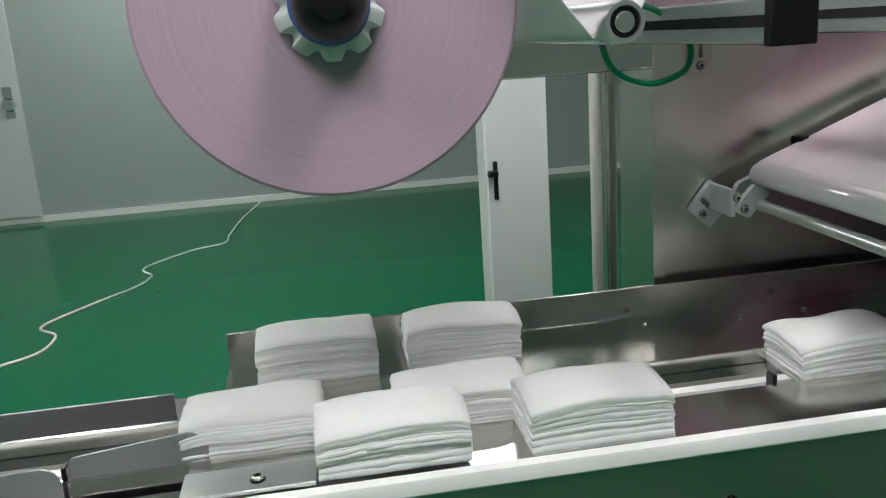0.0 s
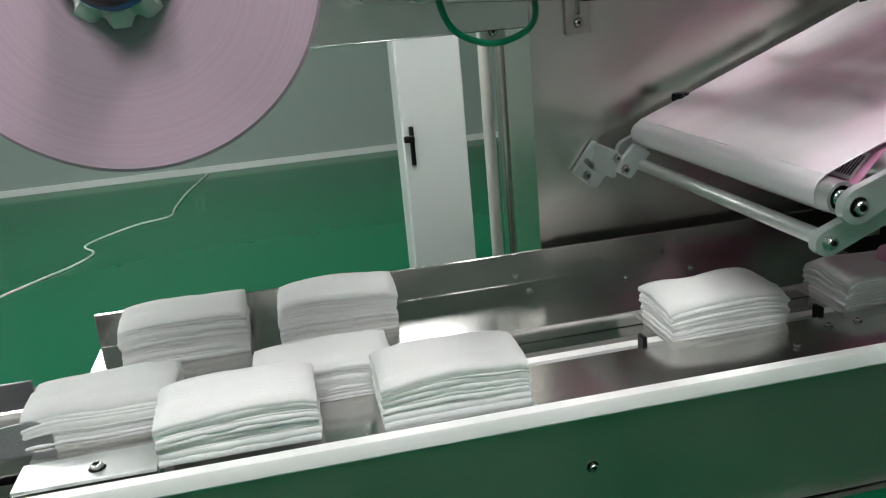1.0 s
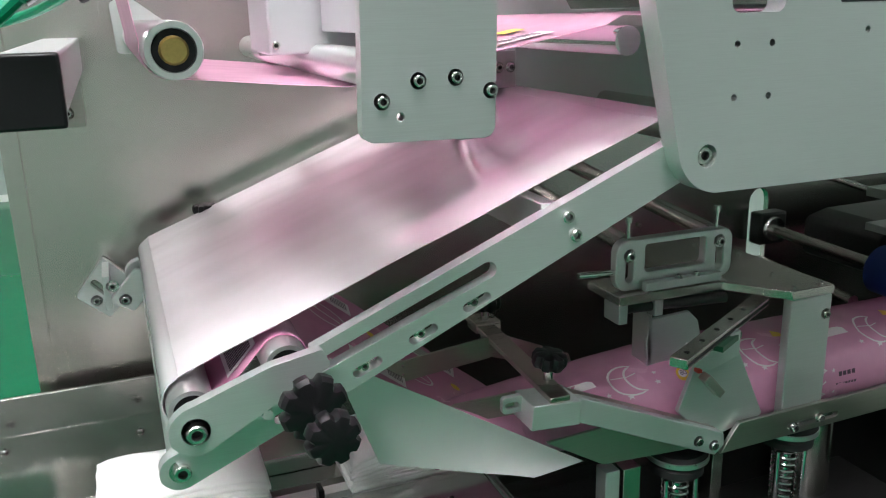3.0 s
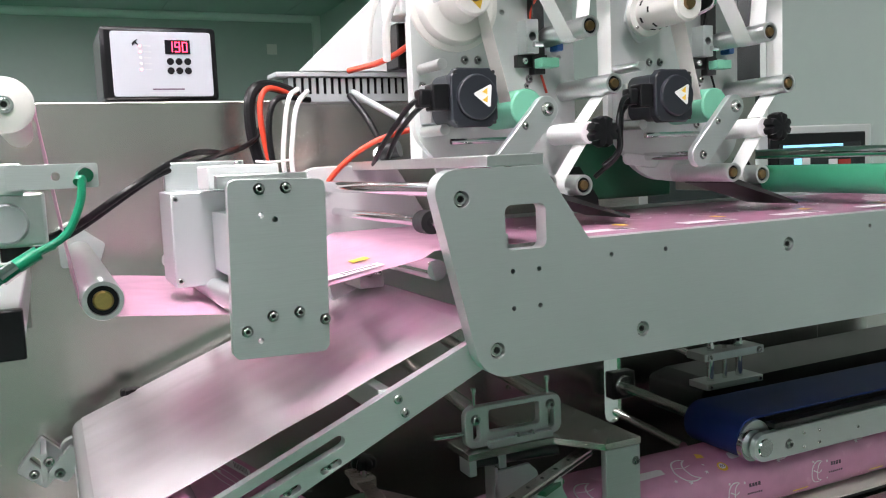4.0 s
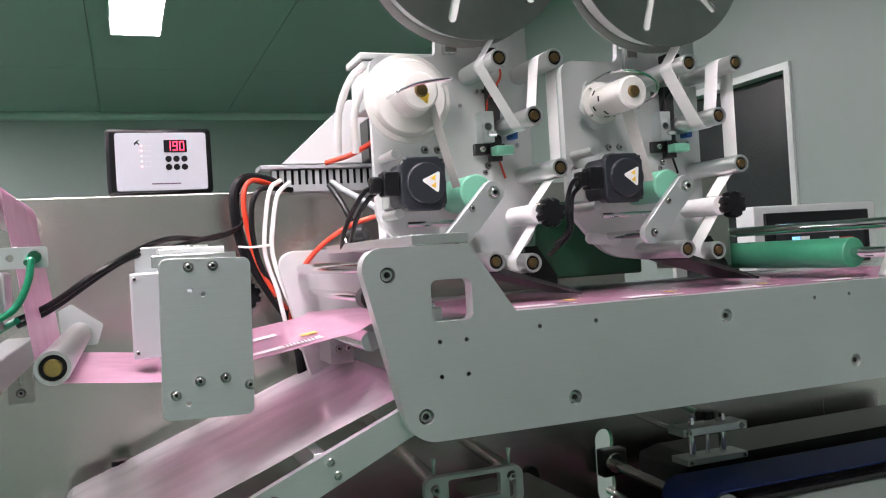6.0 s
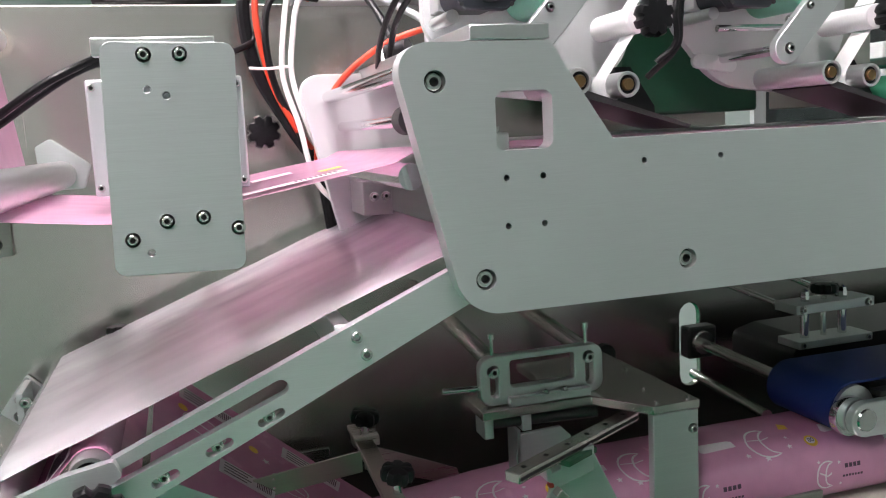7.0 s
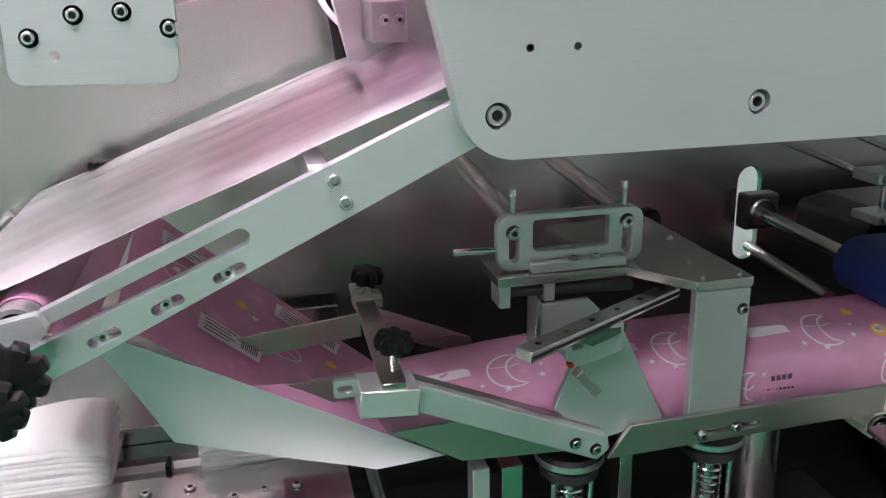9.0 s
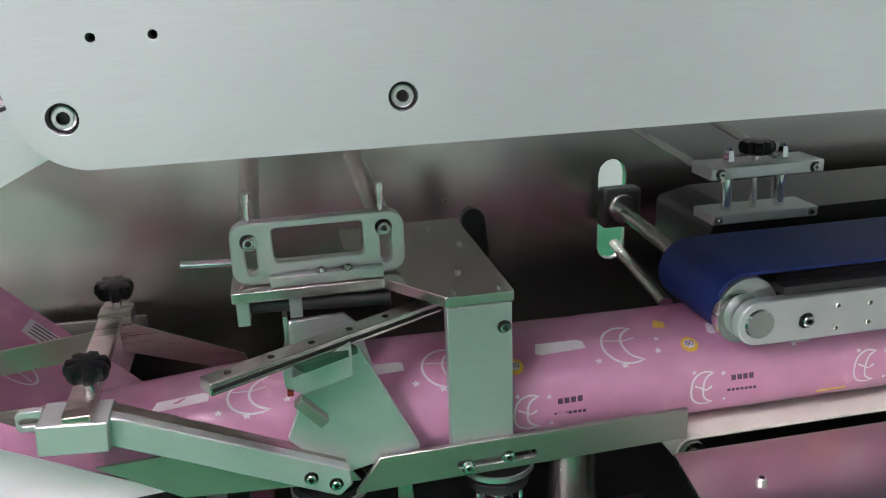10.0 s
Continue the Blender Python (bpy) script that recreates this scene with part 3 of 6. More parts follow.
def tissue_pack(x0, y0, z0, length, depth, height, seed, layers=11, turn=0.0, skew=0.0):
    """A stack of folded tissues: many thin leaves with uneven edges."""
    rnd = random.Random(seed)
    t = thing("tissue_stack", (x0 + length / 2, y0 + depth / 2, z0), "stack of folded white tissues with uneven edges", "tissue stack", "tissue stacks on the conveyor")
    shares = [rnd.uniform(0.45, 1.8) for _ in range(layers)]
    steps = [height * sum(shares[:n]) / sum(shares) for n in range(layers + 1)]
    nx, ny = 14, 8
    prev = 0.0
    c = Vector((x0 + length / 2, y0 + depth / 2, 0))
    for k in range(layers):
        bm = bmesh.new()
        th = steps[k + 1] - steps[k]
        prev = (0.75 * prev + rnd.uniform(-0.0018, 0.0018)) if k % 5 else rnd.uniform(-0.0035, 0.0025)
        ex, ey = rnd.uniform(-0.0018, 0.0018), prev + skew * k
        lo, hi = [], []
        for grid, dz in ((lo, -0.0004), (hi, th)):
            for i in range(nx + 1):
                row = []
                for j in range(ny + 1):
                    u, v = i / nx, j / ny
                    x = x0 + ex + length * u
                    y = y0 + ey + depth * v
                    x += (1.0 if i in (0, nx) else 0.0) * 0.0015 * noise.noise((y * 90, k * 3.1, seed))
                    y += (1.0 if j in (0, ny) else 0.0) * 0.0016 * noise.noise((x * 40, k * 3.7, seed + 9))
                    rise = (k + 1) / layers
                    crown = rise * (0.005 * noise.noise((u * 2.2 + seed, v * 2.0, seed * 0.7)) - 0.005 * abs(2 * u - 1) ** 5 - 0.007 * (1 - v) ** 4 - 0.004 * v ** 5)
                    fold = 0.0013 * noise.noise((x * 9, y * 90, rise * 2.2 + seed)) + 0.0006 * noise.noise((x * 50, y * 40, rise * 3 + seed))
                    row.append(bm.verts.new((x, y, z0 + steps[k] + dz + crown + fold * min(1, k / 2))))
                grid.append(row)
        for i in range(nx):
            for j in range(ny):
                bm.faces.new((hi[i][j], hi[i + 1][j], hi[i + 1][j + 1], hi[i][j + 1]))
                bm.faces.new((lo[i][j], lo[i][j + 1], lo[i + 1][j + 1], lo[i + 1][j]))
        rim = [(i, 0) for i in range(nx)] + [(nx, j) for j in range(ny)] + [(i, ny) for i in range(nx, 0, -1)] + [(0, j) for j in range(ny, 0, -1)]
        mid = []
        for i, j in rim:
            p = (lo[i][j].co + hi[i][j].co) / 2
            p += Vector(((i == nx) - (i == 0), (j == ny) - (j == 0), 0)) * (0.0008 + 0.0008 * noise.noise((p.x * 50, p.y * 50, k * 2.3 + seed)))
            mid.append(bm.verts.new(p))
        for n, (i, j) in enumerate(rim):
            m = (n + 1) % len(rim)
            i2, j2 = rim[m]
            bm.faces.new((lo[i][j], lo[i2][j2], mid[m], mid[n]))
            bm.faces.new((mid[n], mid[m], hi[i2][j2], hi[i][j]))
        if turn:
            bmesh.ops.transform(bm, matrix=Matrix.Translation(c) @ Matrix.Rotation(radians(turn), 4, "Z") @ Matrix.Translation(-c), verts=bm.verts[:])
        leaf = part("tissue", bm, TISSUE, t)
        leaf.data.set_sharp_from_angle(angle=radians(85))
    return t


tissue_pack(0.348, 0.862, 1.041, 0.158, 0.088, 0.062, 1)
tissue_pack(0.122, 0.862, 1.047, 0.160, 0.088, 0.056, 2)
tissue_pack(-0.030, 0.962, 1.033, 0.160, 0.088, 0.052, 3)
tissue_pack(0.215, 0.962, 1.033, 0.158, 0.088, 0.052, 4)
tissue_pack(0.715, 0.958, 1.033, 0.155, 0.090, 0.055, 5)
tissue_pack(0.955, 0.960, 1.033, 0.155, 0.090, 0.052, 6)
tissue_pack(0.046, 1.142, 1.041, 0.160, 0.088, 0.063, 7, turn=1)
tissue_pack(0.250, 1.140, 1.041, 0.157, 0.088, 0.062, 8, turn=-1)

# ---- film roll and its unwinding rollers ----
roll = thing("film_roll", (0.175, 0.8, 1.512), "large roll of pink printed film on a shaft", "film roll")
rb = lathe([(0.02, 0.0), (0.12, 0.0), (0.159, -0.0005), (0.162, -0.003), (0.162, -0.42), (0.02, -0.42)], (0, 0, 0), (0, -1, 0), 96)
ob = part("wound_film", rb, ROLL_EDGE, None)
ob.parent = roll
ob.location = (0, 0, 0)
part("clamp_wheel", lathe([(0.02, 0.021), (0.035, 0.021), (0.043, 0.016), (0.0465, 0.009), (0.0465, 0.001)], (0.175, 0.799, 1.512), (0, -1, 0), 96, lobes=10, depth=0.16), WHITE_COAT, roll, "scalloped aluminium clamping wheel")
part("ring", lathe([(0.02, 0.028), (0.030, 0.028), (0.0335, 0.021)], (0.175, 0.799, 1.512), (0, -1, 0), 40), BLUE, roll, "blue ring")
part("knob", lathe([(0, 0.072), (0.014, 0.070), (0.0245, 0.060), (0.0305, 0.044), (0.030, 0.030), (0.023, 0.023)], (0.175, 0.799, 1.512), (0, -1, 0), 40), BLACK, roll, "glossy black ball knob")
part("shaft", cyl((0.175, 1.22, 1.512), (0.175, 1.27, 1.512), 0.02), CHROME, roll)

unw = thing("idler_roller", (0.41, 1.0, 1.482), "aluminium idler roller with a steel shaft end", "roller", "idler rollers")
roller(unw, 0.412, 1.482, 0.745, 1.25, 0.0175, cap=BOLT)
film0 = thing("unwound_film", (0.36, 1.0, 1.5), "pink film running off the roll over an idler", "film")
part("sheet", web(straight((0.305, 1.580), (0.395, 1.470), 6) + arc(0.412, 1.482, 0.0182, 215, 330, 8) + straight((0.43, 1.478), (0.60, 1.80), 8), 0.775, 1.12), FILM_BACK, film0)

# ---- extrusion rails with end caps, brackets and air hoses ----
for x in (0.530, 0.706):
    rail = thing("profile_rail", (x, 1.0, 1.45), "square aluminium profile rail with a black end cap", "rail", "profile rails")
    bm = box(x + 0.002, x + 0.040, 0.742, 1.268, 1.456, 1.494)
    part("profile", bm, ALU, rail, bevel=0.002)
    part("groove", box(x + 0.016, x + 0.026, 0.743, 1.266, 1.4545, 1.457), HOLE, rail)
    part("groove", box(x + 0.0005, x + 0.003, 0.743, 1.266, 1.470, 1.480), HOLE, rail)
    part("end_cap", box(x, x + 0.042, 0.727, 0.741, 1.454, 1.496), BLACK, rail, "black plastic end cap", bevel=0.002)
for x in (0.585, 0.712):
    br = thing("slotted_bracket", (x, 1.26, 1.42), "slotted grey steel angle bracket bolted to the back plate", "bracket", "slotted brackets")
    part("leaf", plate(rounded(rect(x - 0.012 + 0.006, x + 0.030, 1.395, 1.46), 0.002), 1.262, 1.268, [stadium(x + 0.012, 1.425, x + 0.012, 1.448, 0.004)]), STRIP, br, bevel=0.001)
    bolt(br, x + 0.012, 1.262, 1.411, 0.005)
hose = thing("air_hose", (0.6, 1.0, 1.45), "green pneumatic hose hanging in a loop", "hose", "air hoses")
part("hose", sweep([(0.46, 0.93, 1.52), (0.455, 0.93, 1.47), (0.47, 0.93, 1.432), (0.51, 0.93, 1.416), (0.55, 0.93, 1.43), (0.555, 0.94, 1.462), (0.53, 0.96, 1.49), (0.50, 0.98, 1.50), (0.47, 1.0, 1.495)], 0.0035, 10), GREEN_TUBE, hose)
hose2 = thing("air_hose", (0.7, 1.0, 1.5), "green pneumatic hose running along the rails", "hose", "air hoses")
part("hose", sweep([(0.50, 0.98, 1.50), (0.56, 0.95, 1.513), (0.64, 0.90, 1.506), (0.72, 0.86, 1.515), (0.775, 0.80, 1.54)], 0.0035, 10), GREEN_TUBE, hose2)

valve = thing("air_cylinder_unit", (0.76, 0.73, 1.58), "aluminium pneumatic guide unit with green hose fittings", "pneumatic unit")
part("bracket", plate(rounded(rect(0.745, 0.813, 1.592, 1.612), 0.002), 0.715, 0.725, [circle(0.781, 1.602, 0.0035)]), ALU, valve, bevel=0.0012)
part("bracket", plate(rounded(rect(0.69, 0.757, 1.588, 1.614), 0.002), 0.727, 0.739), ALU, valve, bevel=0.0012)
bolt(valve, 0.751, 0.727, 1.602, 0.0045)
part("cylinder", box(0.69, 0.772, 0.742, 0.80, 1.545, 1.59), ALU_SIDE, valve, bevel=0.003)
part("lens", lathe([(0, 0.004), (0.015, 0.004), (0.017, 0)], (0.742, 0.741, 1.565), (0, -1, 0), 24), GREY_BOX, valve)
part("lower_block", box(0.735, 0.765, 0.75, 0.78, 1.533, 1.545), BLACK, valve)
part("fitting", cyl((0.803, 0.714, 1.604), (0.803, 0.705, 1.602), 0.006), CHROME, valve)
part("green_fitting", cyl((0.801, 0.712, 1.603), (0.798, 0.706, 1.596), 0.0052), GREEN_TUBE, valve)
part("fitting", cyl((0.735, 0.70, 1.525), (0.747, 0.703, 1.533), 0.0065), CHROME, valve)
part("green_fitting", cyl((0.747, 0.703, 1.533), (0.764, 0.704, 1.543), 0.006), GREEN_TUBE, valve)
hose3 = thing("air_hose", (0.78, 0.70, 1.55), "short green pneumatic hose between two fittings", "hose", "air hoses")
part("hose", sweep([(0.800, 0.705, 1.600), (0.797, 0.702, 1.58), (0.785, 0.702, 1.556), (0.764, 0.704, 1.543)], 0.0034, 10), GREEN_TUBE, hose3)
hose4 = thing("air_hose", (0.72, 0.72, 1.50), "dark green hose to the steel fitting", "hose", "air hoses")
part("hose", sweep([(0.735, 0.70, 1.525), (0.715, 0.71, 1.51), (0.69, 0.75, 1.50), (0.66, 0.8, 1.505)], 0.0045, 10), GREEN_TUBE, hose4)

# ---- upper web: rollers, sensor, bed ----
top_roller = thing("idler_roller", (0.757, 0.9, 1.662), "white-ended guide roller above the web", "roller", "idler rollers")
part("tube", cyl((0.748, 0.75, 1.662), (0.748, 1.25, 1.662), 0.018, 32), WHITE_PLASTIC, top_roller)
part("end_disc", lathe([(0, 0.004), (0.018, 0.004), (0.023, 0.001), (0.023, -0.012)], (0.748, 0.75, 1.662), (0, -1, 0), 36), WHITE_PLASTIC, top_roller)
bolt(top_roller, 0.748, 0.745, 1.662, 0.005)
nip = thing("idler_roller", (0.81, 0.9, 1.494), "satin aluminium idler roller with a brass shaft end", "roller", "idler rollers")
roller(nip, 0.810, 1.494, 0.742, 1.25, 0.0175)
part("mount", plate(rounded([(0.785, 1.475), (0.835, 1.475), (0.845, 1.505), (0.80, 1.54), (0.782, 1.53)], 0.004), 1.252, 1.266), ALU, nip, bevel=0.001)
FILM_Y0, FILM_Y1 = 0.775, 1.12
web_up = thing("printed_film_web", (1.2, 0.95, 1.45), "pink printed film web running through the labelling bed", "film")
path = arc(0.748, 1.662, 0.0235, 80, 0, 6) + straight((0.7715, 1.655), (0.7920, 1.500), 8) + arc(0.810, 1.494, 0.0182, 170, 265, 8) + straight((0.815, 1.4755), (0.922, 1.4655), 6) + arc(0.925, 1.4785, 0.013, 265, 285, 3) + straight((0.932, 1.4665), (1.125, 1.500), 8) + straight((1.14, 1.507), (2.25, 1.507), 14)
UPPER_WEB = part("sheet", web(path, FILM_Y0, FILM_Y1, cols=14, wave=0.0012), FILM_WEB, web_up)

sensor = thing("print_mark_sensor", (0.95, 0.75, 1.44), "aluminium sensor carrier with a flat front plate and grey housing", "sensor unit")
SPM = Matrix.Translation((0.951, 0, 1.515)) @ Matrix.Rotation(radians(1.6), 4, "Y") @ Matrix.Translation((-0.951, 0, -1.515))
part("front_plate", plate(rounded(rect(0.909, 0.995, 1.437, 1.592), 0.007), 0.688, 0.698, [circle(0.949, 1.557, 0.0026, 10), circle(0.937, 1.561, 0.0026, 10), circle(0.933, 1.452, 0.0026, 10)], SPM), ALU, sensor, "flat satin aluminium plate", bevel=0.001)
for x, z in ((0.938, 1.584), (0.961, 1.584), (0.92, 1.462), (0.943, 1.473), (0.967, 1.474), (0.990, 1.465)):
    bolt(sensor, x, 0.688, z, 0.0035)
part("housing", box(0.885, 1.012, 0.85, 0.935, 1.484, 1.581), GREY_BOX, sensor, "pale grey metal housing", bevel=0.002)
part("spacer_block", box(0.925, 0.985, 0.699, 0.849, 1.50, 1.56), GREY_BOX, sensor, bevel=0.001)
part("top_block", box(0.915, 0.985, 0.80, 0.86, 1.583, 1.606), WHITE_COAT, sensor, bevel=0.0015)
part("top_strip", box(0.905, 0.985, 0.70, 0.712, 1.585, 1.597), ALU_SIDE, sensor, bevel=0.001)
part("back_bracket", box(0.892, 0.980, 0.937, 0.947, 1.48, 1.612), ALU, sensor, bevel=0.001)
bolt(sensor, 0.95, 0.825, 1.606, 0.004, (0, 0, 1))
for x, z in ((0.890, 1.574), (0.890, 1.491), (1.007, 1.574), (1.007, 1.491)):
    bolt(sensor, x, 0.850, z, 0.003, washer=False)
roller(sensor, 0.925, 1.4795, 0.712, 1.20, 0.012, name="guide_roller", cap=CHROME)
star_knob(sensor, (1.06, 1.21, 1.535), (0, -1, 0), 0.022, 0.02)
part("knob_stem", cyl((1.06, 1.21, 1.535), (1.06, 1.27, 1.535), 0.006), CHROME, sensor)

bed = thing("labelling_bed", (1.6, 0.9, 1.37), "labelling bed with heavy aluminium side plates", "machine bed")
BP_OUT = rounded([(1.113, 1.592), (1.245, 1.592), (1.300, 1.511), (2.30, 1.511), (2.30, 1.374), (1.165, 1.374)], [0.022, 0.004, 0.002, 0.002, 0.002, 0.034], 8)
BP_BOLTS = ((1.148, 1.562), (1.183, 1.403), (1.370, 1.403), (1.595, 1.481), (1.805, 1.403), (2.02, 1.481))
BP_HOLES = ((1.204, 1.484), (1.236, 1.484), (1.204, 1.445), (1.236, 1.445), (1.329, 1.491), (1.404, 1.491), (1.74, 1.493), (1.80, 1.494))
part("front_side_plate", plate(BP_OUT, 0.722, 0.742, [rounded(rect(1.197, 1.246, 1.506, 1.553), 0.007)] + [circle(x, z, 0.0088, 24) for x, z in BP_BOLTS] + [circle(x, z, 0.0027, 10) for x, z in BP_HOLES]), ALU, bed, "thick satin aluminium side plate with bolts", bevel=0.0018)
for x, z in BP_BOLTS:
    bolt(bed, x, 0.7305, z, 0.0068, washer=False)
part("plate_backing", box(1.31, 2.29, 0.7425, 0.75, 1.38, 1.50), DARK, bed)
# Dark discs put the recess shade round the bolt heads.
for x, z in BP_BOLTS:
    part("recess_shade_disc", cyl((x, 0.7305, z), (x, 0.7423, z), 0.0086), DARK, bed)
# Black discs put shade into the four left through-holes.
for x, z in BP_HOLES[:4]:
    part("hole_shade_disc", cyl((x, 0.736, z), (x, 0.744, z), 0.003, 10), HOLE, bed)
part("rear_side_plate", plate(rounded([(1.095, 1.60), (1.245, 1.60), (1.300, 1.511), (2.30, 1.511), (2.30, 1.36), (1.15, 1.36)], [0.022, 0.004, 0.002, 0.002, 0.002, 0.034], 6), 1.135, 1.15), GREY_COAT, bed, bevel=0.0012)
part("bed_plate", box(1.30, 2.25, 0.752, 1.13, 1.492, 1.503), STEEL_FLAT, bed)
part("top_bar", box(1.178, 1.246, 0.722, 1.15, 1.593, 1.605), ALU_SIDE, bed, bevel=0.0012)
part("tie_rod", cyl((1.135, 0.742, 1.572), (1.135, 1.135, 1.572), 0.0075), CHROME, bed)
part("tie_rod", cyl((1.15, 0.742, 1.535), (1.15, 1.135, 1.535), 0.006), CHROME, bed)
part("collar", cyl((1.15, 0.80, 1.535), (1.15, 0.825, 1.535), 0.013), RUBBER, bed)
part("tie_rod", cyl((1.35, 0.75, 1.40), (1.35, 1.135, 1.40), 0.012), STEEL, bed)
part("web_roller", cyl((1.135, 0.76, 1.488), (1.135, 1.13, 1.488), 0.011), CHROME, bed)
part("clamp_block", box(1.205, 1.225, 0.765, 0.785, 1.503, 1.52), ALU_SIDE, bed, bevel=0.002)
bolt(bed, 1.215, 0.775, 1.521, 0.005, (0, 0, 1))
part("lower_tie", box(1.155, 1.19, 1.06, 1.134, 1.43, 1.47), ALU_SIDE, bed, bevel=0.001)
bolt(bed, 1.168, 1.058, 1.452, 0.004)
bolt(bed, 1.182, 1.058, 1.452, 0.004)
for i in range(12):
    bolt(bed, 1.33 + i * 0.075, 0.765, 1.5035, 0.0022, (0, 0, 1), washer=False)
part("stanchion", plate(rounded([(1.885, 1.511), (1.902, 1.511), (1.975, 1.63), (1.955, 1.63)], 0.003), 0.74, 0.752), ALU_SIDE, bed, bevel=0.001)
part("upper_shaft", cyl((1.932, 0.752, 1.588), (1.932, 1.26, 1.588), 0.0085), CHROME, bed)
part("roller_shaft", cyl((1.912, 0.752, 1.546), (1.912, 1.13, 1.546), 0.008), CHROME, bed)
part("green_roller", lathe([(0.008, 0), (0.0215, 0), (0.023, -0.002), (0.023, -0.30), (0.008, -0.30)], (1.912, 0.815, 1.546), (0, -1, 0), 40), GREEN_RUBBER, bed, "green rubber-coated roller")

# ---- inclined film guide ----
U, V, O = Vector((0.9092, 0.4163)), Vector((-0.4163, 0.9092)), Vector((0.787, 1.208))


def uv(u, v):
    p = O + U * u + V * v
    return (p.x, p.y)


guide = thing("film_guide_frame", (0.95, 0.95, 1.2), "inclined aluminium arm frame guiding the milky film", "film guide")
arm = rounded([uv(-0.016, -0.014), uv(0.14, -0.013), uv(0.44, -0.003), uv(0.44, 0.030), uv(0.118, 0.031), uv(0.118, 0.021), uv(0.264, 0.021), uv(0.264, 0.008), uv(-0.016, 0.014)], [0.014, 0.01, 0, 0, 0.002, 0.002, 0.006, 0.006, 0.014])
SLOTS = [stadium(*uv(s - 0.0085, -0.0035), *uv(s + 0.0075, -0.0035), 0.0039) for s in (0.083, 0.147, 0.194, 0.240)]
near = plate(arm, 0.745, 0.757, SLOTS)


def toe_in(x, z):
    """How far the arm's lower end stands back from its upper end."""
    return 0.021 - 0.062 * ((x - O.x) * U.x + (z - O.y) * U.y)


for v in near.verts:
    v.co.y += toe_in(v.co.x, v.co.z)
part("near_arm", near, ALU, guide, "slotted aluminium arm", bevel=0.0012)
part("arm_bracket", plate(rounded([uv(0.008, 0.012), uv(0.125, 0.020), uv(0.125, 0.034), uv(0.09, 0.043), uv(0.008, 0.050)], [0.018, 0.003, 0.003, 0.02, 0.018]), 0.743, 0.753, [circle(0.846, 1.249, 0.0042, 6)]), ALU, guide, bevel=0.0012)
for s in (0.083, 0.147, 0.194, 0.240):
    x, z = uv(s - 0.002, -0.0035)
    bolt(guide, x, 0.750 + toe_in(x, z), z, 0.0034)
for x, y, z, r in ((0.798, 0.743, 1.247, 0.0068), (0.787, 0.766, 1.208, 0.0062), (1.078, 0.7465, 1.363, 0.0048), (1.085, 0.7465, 1.348, 0.0048)):
    bolt(guide, x, y, z, r)
part("far_arm", plate(rounded([uv(-0.016, 0.006), uv(0.44, -0.010), uv(0.44, 0.016), uv(-0.016, 0.036)], [0.014, 0, 0, 0.014]), 1.222, 1.234), ALU, guide, bevel=0.0012)
part("cross_bar", box(1.062, 1.076, 0.757, 1.222, 1.343, 1.372), ALU_SIDE, guide, bevel=0.001)
part("cross_tie", cyl((0.787, 0.777, 1.208), (0.787, 1.222, 1.208), 0.0085), ALU_SIDE, guide)
roller(guide, 0.798, 1.250, 0.768, 1.218, 0.0165, name="lower_roller", cap=CHROME)
part("roller_pin", cyl((0.798, 0.744, 1.25), (0.798, 0.77, 1.25), 0.006), CHROME, guide)
roller(guide, 0.866, 1.272, 0.768, 1.218, 0.0165, name="return_roller", cap=CHROME)
part("top_roller", cyl((1.2015, 0.765, 1.4165), (1.2015, 1.218, 1.4165), 0.012), ALU_SIDE, guide)
part("knob_stem", cyl((0.872, 0.742, 1.262), (0.874, 0.675, 1.261), 0.0045), CHROME, guide)
star_knob(guide, (0.872, 0.724, 1.262), (0.05, -1, -0.03), 0.0235, 0.015)
star_knob(guide, (0.874, 0.680, 1.261), (0.05, -1, -0.03), 0.0182, 0.014)
star_knob(guide, (0.859, 1.215, 1.290), (0, 0, 1), 0.014, 0.012)
part("mount_bracket", plate(rounded([(0.705, 1.195), (0.74, 1.165), (0.775, 1.205), (0.74, 1.24)], 0.003), 1.256, 1.267, [stadium(0.727, 1.21, 0.738, 1.198, 0.0045)]), ALU, guide, bevel=0.001)
part("mount_bracket", plate(rounded([(0.742, 1.205), (0.768, 1.19), (0.80, 1.225), (0.775, 1.24)], 0.003), 1.19, 1.20), ALU, guide, bevel=0.001)
part("mount_side", box(0.738, 0.746, 1.19, 1.256, 1.195, 1.235), ALU, guide, bevel=0.001)
bolt(guide, 0.727, 1.256, 1.188, 0.0048)
bolt(guide, 0.748, 1.19, 1.223, 0.0048)
bolt(guide, 0.760, 1.19, 1.205, 0.0048)

milky = thing("inclined_film", (0.98, 0.98, 1.35), "milky pink film back stretched down the inclined guide", "film")
RUN = [(1.185, 1.4235), (0.7925, 1.2705)]
part("sheet", web(straight(*RUN, 60), 0.785, 1.208, cols=60, wave=0.0009, seed=3, ripple=0.00022), FILM_BACK, milky)
part("upper_wrap", web(arc(1.2015, 1.4165, 0.0125, -40, 100, 8) + [RUN[0]], 0.785, 1.208, cols=20), FILM_BACK, milky)
part("lower_wrap", web([RUN[1]] + arc(0.798, 1.2515, 0.0185, 118, 300, 14), 0.785, 1.208, cols=20), FILM_BACK, milky)
back = thing("printed_film_return", (0.95, 1.0, 1.25), "pink printed film turning over the return roller", "film")
part("sheet", web(straight((0.806, 1.2340), (0.8535, 1.2855), 6) + arc(0.866, 1.272, 0.0184, 132, -30, 14) + straight((0.8825, 1.264), (0.897, 1.238), 3), 0.785, 1.20, wave=0.0006), FILM_PINK, back)
